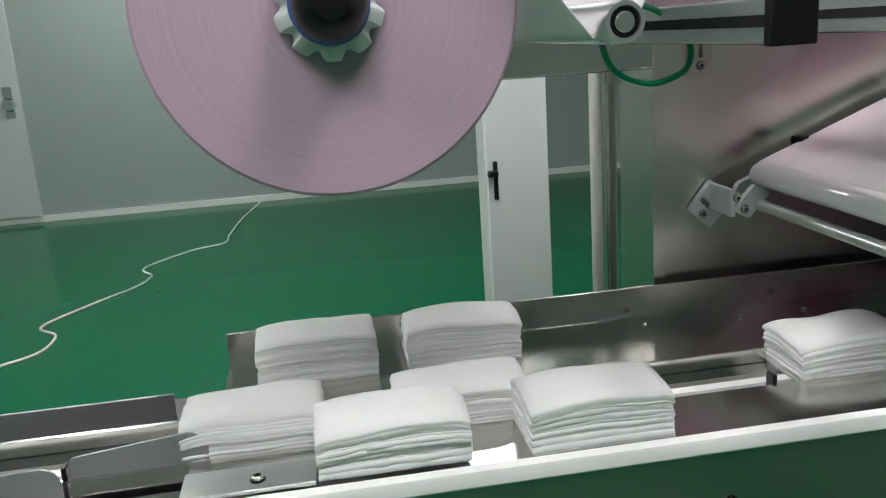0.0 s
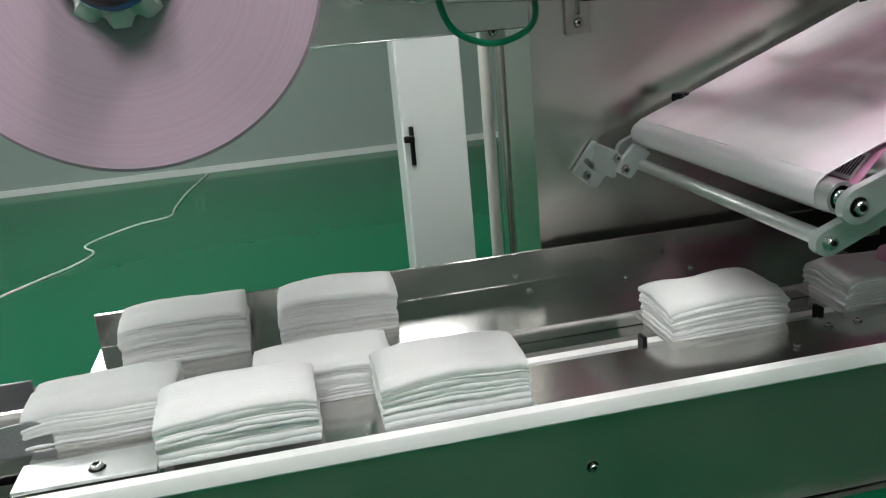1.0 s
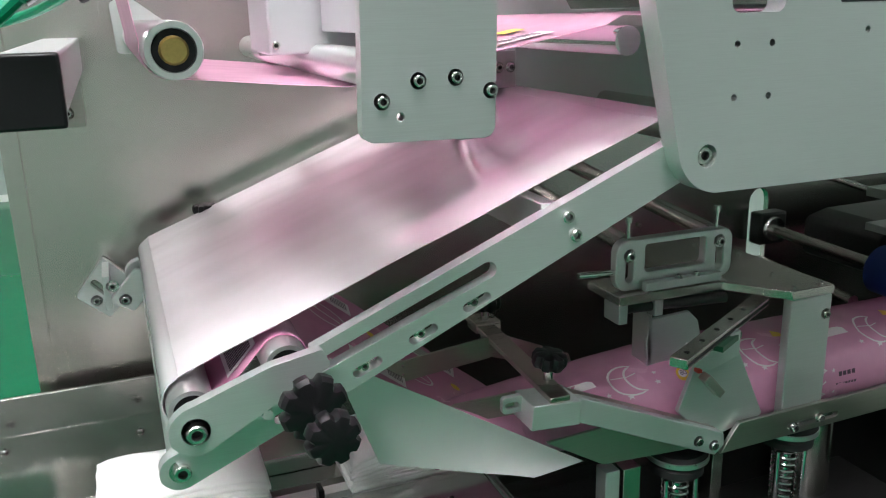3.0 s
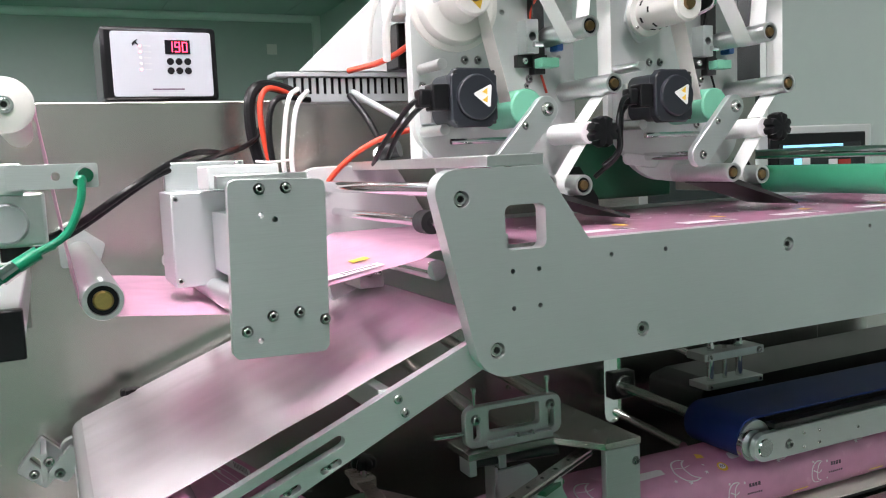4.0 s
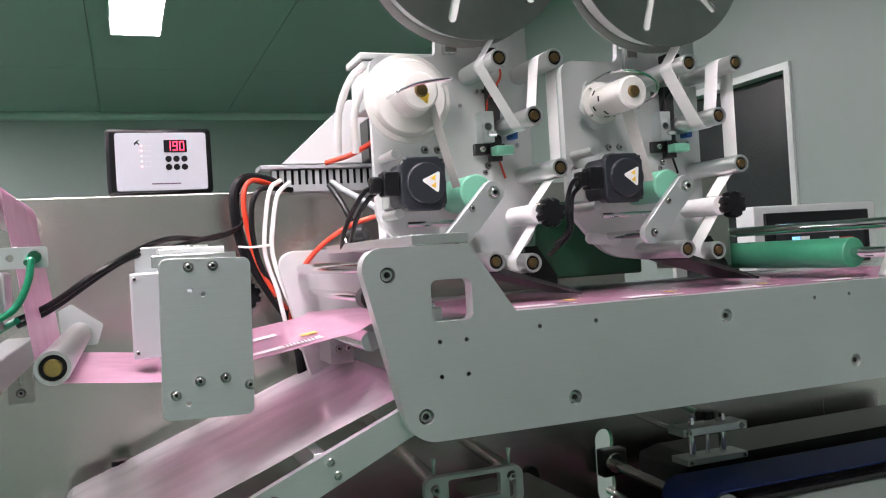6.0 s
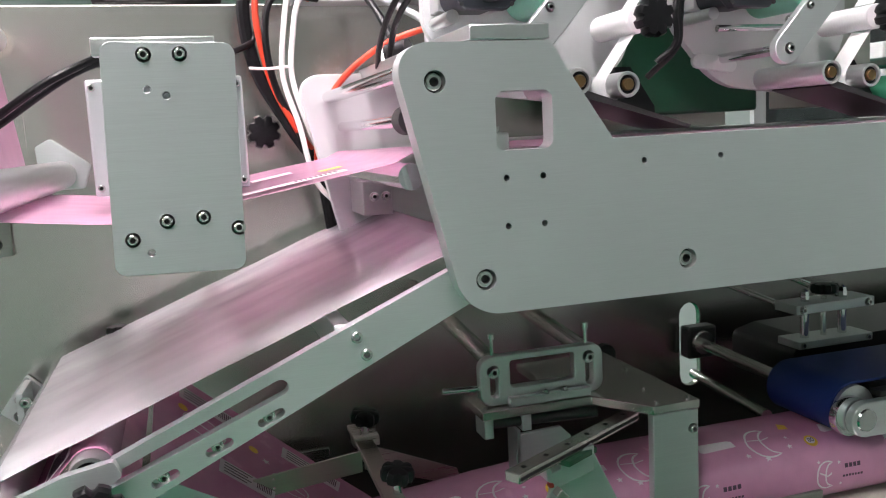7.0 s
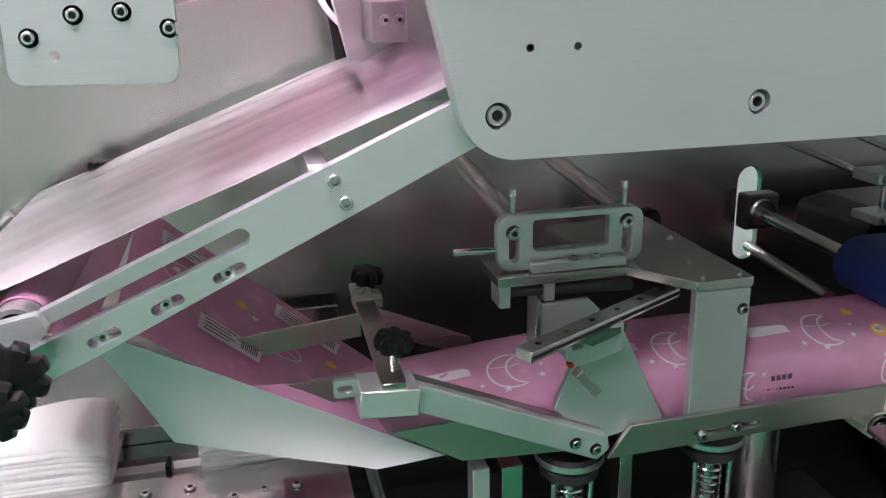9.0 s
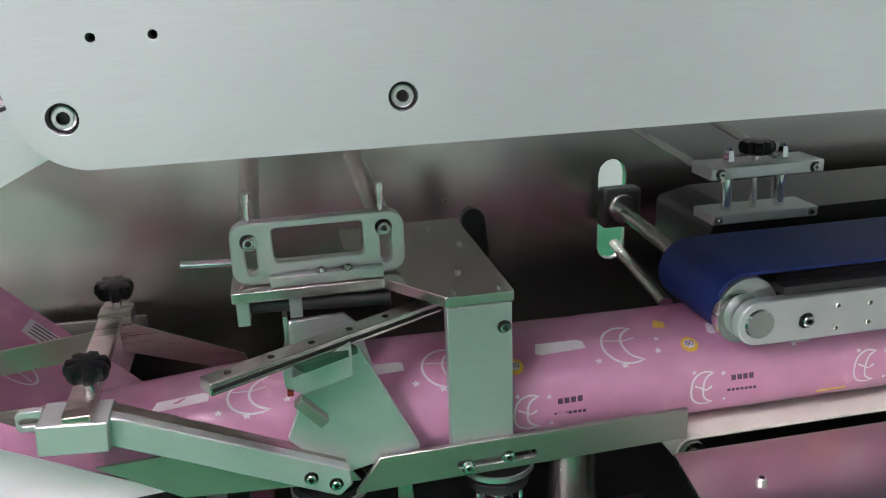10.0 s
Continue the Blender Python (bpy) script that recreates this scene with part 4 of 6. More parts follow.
for i in range(12):
    x0 = 0.838
    y0 = 0.800 + i * 0.0042
    m = Matrix.Translation((x0, 0, 1.2702)) @ Matrix.Rotation(-math.atan2(0.0515, 0.0475), 4, "Y")
    part("code_bar", box(-0.012, 0.012, y0, y0 + 0.0022, 0.0008, 0.0012, m=m), PRINT_DARK, back)
m = Matrix.Translation((0.838, 0, 1.2702)) @ Matrix.Rotation(-math.atan2(0.0515, 0.0475), 4, "Y")
part("label_print", box(-0.016, 0.016, 0.796, 0.90, 0.0004, 0.0007, m=m), PRINT_WHITE, back)


# ---- label applicators over the bed ----
def strip(path, y0, y1, parent, mat=PAPER, name="label_strip"):
    return part(name, web(path, y0, y1, 0.0005, 2), mat, parent)


def labeller(dx, full_spool, label):
    base = thing("label_applicator", (1.36 + dx, 1.0, 1.555), label, "label applicator", "label applicators")
    X = lambda v: v + dx
    out = rounded([(X(1.222), 1.872), (X(1.222), 1.635), (X(1.285), 1.562), (X(1.40), 1.548), (X(1.475), 1.60), (X(1.475), 2.03), (X(1.335), 2.03), (X(1.325), 1.872)], [0.02, 0.03, 0.07, 0.05, 0.05, 0.02, 0.02, 0.01], 8)
    holes = [circle(X(x), z, 0.004, 10) for x, z in ((1.36, 1.80), (1.372, 1.89), (1.40, 1.905), (1.44, 1.905), (1.45, 1.74))]
    part("back_plate", plate(out, 1.0, 1.012, holes), GREY_COAT, base, "pale grey coated mounting plate with a rounded foot", bevel=0.0012)
    for x, z in ((1.236, 1.70), (1.30, 1.735), (1.32, 1.735), (1.40, 1.71), (1.39, 1.64)):
        bolt(base, X(x), 1.0, z, 0.0042)
    # spool
    if full_spool:
        sp = part("liner_spool", lathe([(0, 0.064), (0.023, 0.064), (0.026, 0.061), (0.028, 0.030), (0.030, 0.024), (0.050, 0.022), (0.053, 0.019), (0.055, 0.012), (0.062, 0.010), (0.062, 0.004), (0.02, 0.0)], (X(1.260), 0.955, 1.80), (0, -1, 0), 48), WHITE_PLASTIC, base, "white plastic liner spool with a wide flange")
    else:
        sp = part("liner_spool", lathe([(0, 0.095), (0.021, 0.095), (0.024, 0.092), (0.024, 0.01), (0.032, 0.008), (0.032, 0.0), (0.01, 0.0)], (X(1.272), 0.975, 1.80), (0, -1, 0), 40), WHITE_PLASTIC, base, "white plastic liner spool without paper")
        part("flange", plate(rounded([(X(1.238), 1.79), (X(1.262), 1.758), (X(1.30), 1.775), (X(1.285), 1.838), (X(1.25), 1.835)], 0.008), 0.975, 0.980), ALU, sp)
    part("spool_end", lathe([(0, 0.004), (0.008, 0.004), (0.0095, 0)], (X(1.261 if full_spool else 1.272), 0.891 if full_spool else 0.88, 1.80), (0, -1, 0), 20), BRONZE, sp)
    if full_spool:
        part("wire_bail", sweep([(1.226, 0.94, 1.797), (1.227, 0.90, 1.797), (1.229, 0.882, 1.798), (1.255, 0.879, 1.807), (1.285, 0.879, 1.812), (1.300, 0.881, 1.814), (1.306, 0.90, 1.815), (1.307, 0.94, 1.815)], 0.0022, 8), CHROME, sp)
        part("paint_drip", plate([(1.252, 1.796), (1.272, 1.796), (1.268, 1.782)], 0.8902, 0.8908), YELLOW, sp)
    else:
        part("wire_bail", sweep([(X(1.245), 0.965, 1.826), (X(1.25), 0.90, 1.832), (X(1.272), 0.868, 1.826), (X(1.297), 0.862, 1.812), (X(1.302), 0.868, 1.795), (X(1.294), 0.90, 1.785), (X(1.288), 0.965, 1.78)], 0.0022, 8), CHROME, sp)
        for k in range(7):
            a = radians(150 + 30 * k)
            part("slit", box(-0.004, 0.004, -0.0015, 0.0015, -0.0012, 0.0008, m=Matrix.Translation((X(1.272) + 0.0239 * math.cos(a), 0.955 - 0.018 * (k % 2), 1.80 + 0.0239 * math.sin(a))) @ Matrix.Rotation(radians(90) - a, 4, "Y")), HOLE, sp)
        for k in range(4):
            a = radians(45 + 90 * k)
            bolt(sp, X(1.272) + 0.0285 * math.cos(a), 0.9665, 1.80 + 0.0285 * math.sin(a), 0.0024, washer=False)
    # drive motor
    mo = part("motor", plate(rounded([(X(1.227), 1.650), (X(1.236), 1.641), (X(1.281), 1.641), (X(1.291), 1.650), (X(1.291), 1.703), (X(1.281), 1.713), (X(1.236), 1.713), (X(1.227), 1.703)], 0.003), 0.897, 0.912), MOTOR, base, "blue-black stepper motor with chamfered corners", bevel=0.002)
    part("motor_body", plate(rounded(rect(X(1.231), X(1.287), 1.645, 1.709), 0.013), 0.9125, 0.965), MOTOR, mo, bevel=0.002)
    part("motor_face", lathe([(0, 0.0045), (0.026, 0.0045), (0.0275, 0.0035), (0.0285, 0)], (X(1.262), 0.897, 1.677), (0, -1, 0), 40), MOTOR, mo)
    for cx, cz in ((1.2325, 1.6465), (1.2855, 1.6465), (1.2855, 1.7075), (1.2325, 1.7075)):
        part("corner_screw", lathe([(0, 0.001), (0.0022, 0.001), (0.0026, -0.0005)], (X(cx), 0.897, cz), (0, -1, 0), 10), DARK, mo)
    part("connector", box(X(1.204), X(1.226), 0.90, 0.925, 1.662, 1.694), BLACK, mo, bevel=0.002)
    part("plug_body", box(X(1.188), X(1.204), 0.903, 0.922, 1.666, 1.688), BLACK, mo, bevel=0.003)
    part("warning_label", plate(rounded([(X(1.254), 1.681), (X(1.2805), 1.693), (X(1.2775), 1.663)], 0.002, 3), 0.8915, 0.8922), PAPER, mo, "white triangular warning label")
    for wx, wz in ((1.2665, 1.683), (1.2665, 1.673)):
        part("warning_mark", plate([(X(wx), wz), (X(wx + 0.0075), wz + 0.005), (X(wx + 0.0068), wz - 0.003)], 0.8910, 0.8914), YELLOW, mo)
    part("motor_mount", box(X(1.230), X(1.30), 0.966, 0.999, 1.65, 1.70), ALU_SIDE, base, bevel=0.001)
    part("spacer_rod", cyl((X(1.235), 0.935, 1.722), (X(1.235), 1.0, 1.722), 0.007), ALU_SIDE, base)
    part("spacer_rod", cyl((X(1.235), 0.935, 1.640), (X(1.235), 1.0, 1.640), 0.007), ALU_SIDE, base)
    part("adjust_rod", cyl((X(1.25), 0.95, 1.625), (X(1.35), 0.95, 1.625), 0.004), CHROME, base)
    # pressure arm with mint roller
    part("pressure_roller", lathe([(0.005, 0), (0.022, 0), (0.024, -0.002), (0.024, -0.085), (0.005, -0.085)], (X(1.337), 0.902, 1.664), (0, -1, 0), 36), MINT, base, "mint-green rubber pressure roller")
    lever = part("lever", plate(stadium(X(1.289), 1.594, X(1.350), 1.660, 0.0165, 10), 0.877, 0.888, [circle(X(1.350), 1.660, 0.006, 14)]), ALU, base, bevel=0.0012)
    part("lever_eye", lathe([(0.004, 0.001), (0.0085, 0.001), (0.0095, -0.003), (0.004, -0.003)], (X(1.350), 0.877, 1.660), (0, -1, 0), 24), BOLT, lever)
    bolt(lever, X(1.350), 0.8755, 1.660, 0.0062)
    bolt(lever, X(1.291), 0.877, 1.594, 0.0045)
    bolt(lever, X(1.318), 0.877, 1.640, 0.0035)
    part("lever_pin", cyl((X(1.289), 0.888, 1.594), (X(1.289), 0.999, 1.594), 0.006), CHROME, base)
    part("foot_slot", plate(stadium(X(1.255), 1.592, X(1.30), 1.586, 0.009), 0.994, 0.9995), ALU_SIDE, base, bevel=0.001)
    # rollers and the label strip
    pos = ((1.373, 1.844), (1.458, 1.846), (1.421, 1.765), (1.457, 1.692), (1.350, 1.567), (1.405, 1.562))
    for x, z in pos:
        roller(base, X(x), z, 0.88, 1.0, 0.0135, cap=BRONZE)
    S = 0.0140
    strip([(X(1.395), 1.90)] + arc(X(1.373), 1.844, S, 160, 195, 4) + arc(X(1.421), 1.765, S, 205, 330, 8) + arc(X(1.458), 1.846, S, 165, 10, 8) + straight((X(1.471), 1.84), (X(1.471), 1.695), 6) + arc(X(1.457), 1.692, S, 0, -40, 4) + straight((X(1.455), 1.675), (X(1.43), 1.645), 3), 0.905, 0.935, base)
    strip(straight((X(1.284), 1.788), (X(1.316), 1.668), 5), 0.905, 0.935, base, WHITE_PLASTIC, "liner_strip")
    part("paper_roll", cyl((X(1.43), 0.90, 1.630), (X(1.43), 0.985, 1.630), 0.0145, 24, chamfer=0.001), PAPER, base)
    star_knob(base, (X(1.438), 0.893, 1.630), (0, -1, 0), 0.021, 0.02)
    strip(straight((X(1.428), 1.616), (X(1.394), 1.571), 5) + arc(X(1.405), 1.562, S, 150, 270, 6) + straight((X(1.405), 1.548), (X(1.36), 1.553), 3), 0.905, 0.935, base)
    part("peel_plate", plate([(X(1.352), 1.552), (X(1.358), 1.558), (X(1.482), 1.517), (X(1.480), 1.514)], 0.885, 0.985), DARK, base)
    part("peel_side", plate([(X(1.43), 1.532), (X(1.482), 1.515), (X(1.48), 1.54), (X(1.45), 1.585), (X(1.43), 1.585)], 0.955, 0.965), BLACK, base)
    # sensor block on the plate
    part("slide_block", plate(rounded(rect(X(1.383), X(1.402), 1.742, 1.788), 0.001), 0.975, 1.0, [circle(X(1.3925), 1.765, 0.006, 14)]), ALU, base, bevel=0.001)
    part("sensor_plate", box(X(1.376), X(1.425), 0.99, 1.0, 1.725, 1.742), DARK, base, bevel=0.001)
    for x, z in ((1.388, 1.7335), (1.41, 1.7335), (1.395, 1.70), (1.388, 1.822), (1.398, 1.822), (1.36, 1.905)):
        bolt(base, X(x), 0.989 if z < 1.74 and z > 1.71 else 1.0, z, 0.003)
    part("hinge_tube", cyl((X(1.385), 0.96, 1.752), (X(1.398), 0.96, 1.752), 0.004, 10), CHROME, base)
    part("slide_rail", box(X(1.40), X(1.418), 0.985, 1.0, 1.715, 1.83), DARK, base, bevel=0.001)
    part("green_sensor", box(X(1.397), X(1.425), 0.96, 0.98, 1.722, 1.735), MINT, base, bevel=0.001)
    part("blue_clip", box(X(1.425), X(1.436), 0.965, 0.985, 1.745, 1.765), BLUE, base, bevel=0.002)
    part("photo_eye", box(X(1.385), X(1.41), 0.95, 0.975, 1.862, 1.876), BLACK, base, bevel=0.002)
    part("eye_flag", plate([(X(1.405), 1.868), (X(1.425), 1.882), (X(1.422), 1.86), (X(1.412), 1.857)], 0.952, 0.954), ALU, base)
    part("eye_lead", sweep([(X(1.40), 0.965, 1.865), (X(1.415), 0.97, 1.84), (X(1.40), 0.99, 1.80), (X(1.41), 0.995, 1.74), (X(1.425), 0.995, 1.69)], 0.0018, 6), RED_CABLE if dx == 0 else BLACK, base)
    if full_spool:
        part("drive_cover", box(1.50, 1.70, 1.06, 1.18, 1.53, 1.655), SAGE, base, "dark green enamelled drive cover", bevel=0.004)
    else:
        part("drive_cover", box(X(1.50), X(1.575), 1.06, 1.18, 1.53, 1.70), STRIP, base, "dull grey steel drive cover", bevel=0.002)
    # reel of labels between steel discs
    cx, cz = X(1.348), 2.022
    slots = []
    for k in range(6):
        a = radians(15 + 60 * k)
        slots.append(stadium(cx + 0.055 * math.cos(a), cz + 0.055 * math.sin(a), cx + 0.125 * math.cos(a), cz + 0.125 * math.sin(a), 0.0062))
    reel = part("reel_disc", plate(circle(cx, cz, 0.150, 72), 0.900, 0.902, slots), REEL, base, "slotted stainless reel disc")
    part("label_roll", lathe([(0.03, 0), (0.138, 0), (0.138, -0.034), (0.03, -0.034)], (cx, 0.906, cz), (0, -1, 0), 64), PAPER, base, "roll of white labels")
    part("rear_disc", cyl((cx, 0.942, cz), (cx, 0.945, cz), 0.150, 72), REEL, base)
    part("reel_hub", lathe([(0, 0.022), (0.012, 0.022), (0.030, 0.02), (0.037, 0.012), (0.038, 0.0)], (cx, 0.899, cz), (0, -1, 0), 40), WHITE_PLASTIC, reel)
    part("reel_nut", lathe([(0, 0.030), (0.008, 0.030), (0.009, 0.022)], (cx, 0.899, cz), (0, -1, 0), 20), BRASS, reel)
    a = radians(215 if full_spool else -40)
    part("clamp_lever", sweep([(cx + 0.06 * math.cos(a), 0.892, cz + 0.06 * math.sin(a)), (cx + 0.075 * math.cos(a), 0.886, cz + 0.07 * math.sin(a)), (cx + 0.105 * math.cos(a + 0.3), 0.885, cz + 0.10 * math.sin(a + 0.3))], 0.006, 8), BLACK, reel)
    part("reel_shaft", cyl((cx, 0.945, cz), (cx, 1.0, cz), 0.012), CHROME, base)
    part("catch", box(X(1.335), X(1.355), 0.985, 1.0, 1.875, 1.90), BOLT, base, bevel=0.002)
    return base


labeller(0.0, True, "white label applicator with a full liner spool and servo motor")
labeller(0.311, False, "white label applicator with a bare liner spool and servo motor")
stop = thing("emergency_button", (1.66, 1.0, 1.905), "red push button with a white rim beside the reel", "button")
part("button", lathe([(0, 0.02), (0.010, 0.02), (0.012, 0.015), (0.012, 0.006)], (1.655, 1.0, 1.893), (0, -0.3, 1), 24), RED_CABLE, stop)
part("rim", lathe([(0.005, 0.006), (0.014, 0.006), (0.014, 0.0), (0.005, 0)], (1.655, 1.0, 1.893), (0, -0.3, 1), 24), WHITE_PLASTIC, stop)
part("stem", box(1.645, 1.665, 0.992, 1.0, 1.86, 1.892), ALU, stop)

enc = thing("junction_box", (1.26, 1.1, 1.74), "white steel junction box and gusset behind the applicator", "junction box")
part("box", box(1.222, 1.335, 1.03, 1.10, 1.80, 1.872), WHITE_COAT, enc, bevel=0.002)
part("lid", box(1.217, 1.34, 1.025, 1.105, 1.873, 1.883), WHITE_COAT, enc, bevel=0.002)
part("gusset", plate([(1.125, 1.741), (1.240, 1.845), (1.30, 1.845), (1.30, 1.741)], 1.19, 1.198), WHITE_COAT, enc, bevel=0.001)
part("black_valve", box(1.245, 1.285, 1.10, 1.15, 1.735, 1.80), BLACK, enc, bevel=0.003)
part("stand", box(1.24, 1.32, 1.02, 1.06, 1.60, 1.80), WHITE_COAT, enc)


def duct():
    t = thing("cable_duct", (1.3, 1.22, 1.7), "grey slotted plastic cable duct", "cable duct")
    teeth = bmesh.new()
    n = 30
    for i in range(n):
        x = 1.11 + i * 0.0115
        box(x, x + 0.0065, 1.198, 1.201, 1.708, 1.732, teeth)
    part("teeth", teeth, GREY_BOX, t)
    part("base_strip", box(1.11, 1.46, 1.198, 1.24, 1.697, 1.708), GREY_BOX, t)
    part("top_strip", box(1.09, 1.46, 1.192, 1.245, 1.7335, 1.740), GREY_BOX, t, bevel=0.001)
    part("lining", box(1.112, 1.458, 1.205, 1.238, 1.709, 1.733), BLACK, t)
    return t


duct()
for name, mat, r, pts, lab in (
    ("red_cable", RED_CABLE, 0.0042, [(1.13, 1.20, 1.70), (1.075, 1.18, 1.715), (1.058, 1.17, 1.68), (1.07, 1.17, 1.60), (1.095, 1.16, 1.54), (1.115, 1.17, 1.51)], "red power cable hanging down the back plate"),
    ("red_cable", RED_CABLE, 0.0040, [(1.12, 1.17, 1.49), (1.125, 1.15, 1.54), (1.15, 1.13, 1.59), (1.20, 1.11, 1.63), (1.255, 1.08, 1.648), (1.29, 1.05, 1.65)], "red power cable arching to the applicator"),
    ("red_cable", RED_CABLE, 0.0042, [(1.19, 1.16, 1.738), (1.22, 1.10, 1.745), (1.25, 1.07, 1.765), (1.28, 1.06, 1.80)], "short red cable above the duct"),
    ("black_cable", BLACK, 0.0085, [(1.14, 1.21, 1.705), (1.07, 1.19, 1.72), (1.045, 1.18, 1.69), (1.055, 1.18, 1.61), (1.09, 1.17, 1.54), (1.125, 1.18, 1.48), (1.14, 1.2, 1.40)], "black cable bundle down the back plate"),
    ("black_cable", BLACK, 0.0045, [(1.14, 1.20, 1.70), (1.085, 1.17, 1.70), (1.068, 1.165, 1.66), (1.075, 1.165, 1.59), (1.105, 1.16, 1.52)], "black cable bundle down the back plate"),
    ("black_cable", BLACK, 0.0038, [(0.76, 0.93, 1.535), (0.80, 0.91, 1.552), (0.86, 0.91, 1.59), (0.93, 0.98, 1.622), (1.0, 1.12, 1.625), (1.045, 1.17, 1.64), (1.06, 1.18, 1.66)], "black cable strung from the sensor to the bundle"),
    ("black_cable", BLACK, 0.0035, [(0.76, 0.945, 1.528), (0.80, 0.92, 1.546), (0.88, 0.925, 1.597), (0.94, 1.0, 1.612), (1.02, 1.15, 1.632)], "black cable strung from the sensor to the bundle"),
    ("white_cable", WHITE_CABLE, 0.0036, [(1.12, 1.19, 1.715), (1.10, 1.165, 1.70), (1.09, 1.16, 1.66), (1.085, 1.16, 1.60), (1.10, 1.155, 1.54), (1.115, 1.15, 1.47), (1.15, 1.14, 1.43)], "white cable looping down beside the bundle"),
    ("white_cable", WHITE_CABLE, 0.0036, [(1.135, 1.19, 1.712), (1.11, 1.16, 1.69), (1.10, 1.155, 1.65), (1.095, 1.152, 1.60), (1.108, 1.15, 1.545), (1.128, 1.15, 1.49)], "white cable looping down beside the bundle"),
    ("white_cable", WHITE_CABLE, 0.0055, [(1.225, 1.03, 1.865), (1.205, 1.04, 1.845), (1.19, 1.06, 1.80), (1.19, 1.08, 1.742)], "white cable from the junction box"),
    ("white_cable", WHITE_CABLE, 0.0055, [(1.24, 1.02, 1.86), (1.22, 1.03, 1.83), (1.21, 1.05, 1.79), (1.215, 1.07, 1.742)], "white cable from the junction box"),
    ("black_cable", BLACK, 0.0034, [(1.205, 0.915, 1.68), (1.185, 0.92, 1.672), (1.172, 0.95, 1.645), (1.172, 1.0, 1.62), (1.18, 1.05, 1.60)], "black motor cable looping behind the applicator"),
    ("black_cable", BLACK, 0.0034, [(1.205, 0.925, 1.672), (1.19, 0.93, 1.66), (1.18, 0.96, 1.635), (1.185, 1.02, 1.60)], "black motor cable looping behind the applicator"),
    ("black_cable", BLACK, 0.0034, [(1.512, 0.915, 1.68), (1.485, 0.90, 1.672), (1.468, 0.89, 1.64), (1.468, 0.89, 1.605), (1.45, 0.90, 1.585)], "black motor cable looping behind the applicator"),
    ("black_cable", BLACK, 0.0034, [(1.516, 0.925, 1.672), (1.49, 0.91, 1.655), (1.48, 0.90, 1.63), (1.475, 0.90, 1.60), (1.45, 0.92, 1.57)], "black motor cable looping behind the applicator"),
    ("grey_cable", GREY_BOX, 0.005, [(1.205, 1.19, 1.71), (1.22, 1.15, 1.69), (1.25, 1.10, 1.66), (1.26, 1.06, 1.64)], "grey cable dropping from the slotted duct"),
    ("black_cable", BLACK, 0.005, [(1.20, 1.19, 1.705), (1.21, 1.15, 1.67), (1.22, 1.12, 1.63), (1.225, 1.10, 1.61)], "black cable dropping from the slotted duct"),
):
    c = thing(name, pts[0], lab, "cable", "machine cables")
    part("cable", sweep(pts, r, 10), mat, c)
tie = thing("cable_tie", (1.07, 1.16, 1.62), "white cable tie round the bundle", "cable tie")
part("band", sweep([(1.045, 1.16, 1.612), (1.065, 1.150, 1.610), (1.095, 1.148, 1.612)], 0.0018, 6), WHITE_CABLE, tie)
glands = thing("cable_gland", (1.19, 1.09, 1.60), "black and steel cable connector", "connector")
part("gland", cyl((1.195, 1.06, 1.615), (1.205, 1.09, 1.60), 0.010), BOLT, glands)
part("plug", cyl((1.215, 1.04, 1.62), (1.195, 1.06, 1.615), 0.011), BLACK, glands)

# ---- controller on the machine's top ----
ctl = thing("temperature_controller", (0.948, 1.35, 1.705), "black controller box with a pale grey front panel and red digits", "controller")
part("case", box(0.862, 1.027, 1.292, 1.45, 1.708, 1.816), BLACK, ctl, "black plastic case", bevel=0.006)
face = part("front_panel", plate(rounded(rect(0.876, 1.018, 1.714, 1.808), 0.004), 1.288, 1.2915), PALE_PANEL, ctl, "pale grey front panel", bevel=0.0008)
part("display", box(0.951, 0.987, 1.2868, 1.2878, 1.776, 1.796), SCREEN, face)
SEG = {"1": "bc", "9": "abcdfg", "0": "abcdef"}
digits = bmesh.new()
for i, ch in enumerate("190"):
    ox, oz, w, h, t = 0.9545 + i * 0.0105, 1.7785, 0.0075, 0.015, 0.0014
    for s, (a0, a1, b0, b1) in {"a": (0, w, h - t, h), "b": (w - t, w, h / 2, h), "c": (w - t, w, 0, h / 2), "d": (0, w, 0, t), "e": (0, t, 0, h / 2), "f": (0, t, h / 2, h), "g": (0, w, h / 2 - t / 2, h / 2 + t / 2)}.items():
        if s in SEG[ch]:
            box(ox + a0, ox + a1, 1.2858, 1.2866, oz + b0, oz + b1, digits)
part("digits", digits, LED, face, "glowing red digits")
for i in range(3):
    for j in range(2):
        part("push_button", lathe([(0, 0.001), (0.005, 0.001), (0.0052, 0)], (0.9575 + i * 0.0125, 1.2878, 1.765 - j * 0.0135), (0, -1, 0), 20), BLACK, face)
for i in range(5):
    part("indicator", lathe([(0, 0.001), (0.0022, 0.0008), (0.0024, 0)], (0.916, 1.2878, 1.787 - i * 0.0085), (0, -1, 0), 12), LED_PINK if i in (0, 1, 4) else WHITE_COAT, face)
    part("caption_bar", box(0.9205, 0.931, 1.2874, 1.2879, 1.7862 - i * 0.0085, 1.7878 - i * 0.0085), GREY_BOX, face)
part("caption_bar", box(0.93, 0.975, 1.2874, 1.2879, 1.7235, 1.7255), PRINT_DARK, face)
part("caption_bar", box(0.925, 0.98, 1.2874, 1.2879, 1.719, 1.7203), GREY_BOX, face)
part("emblem", plate([(0.905, 1.791), (0.9095, 1.795), (0.914, 1.797), (0.911, 1.793), (0.915, 1.787), (0.909, 1.791), (0.906, 1.787)], 1.2872, 1.2879), BLACK, face)

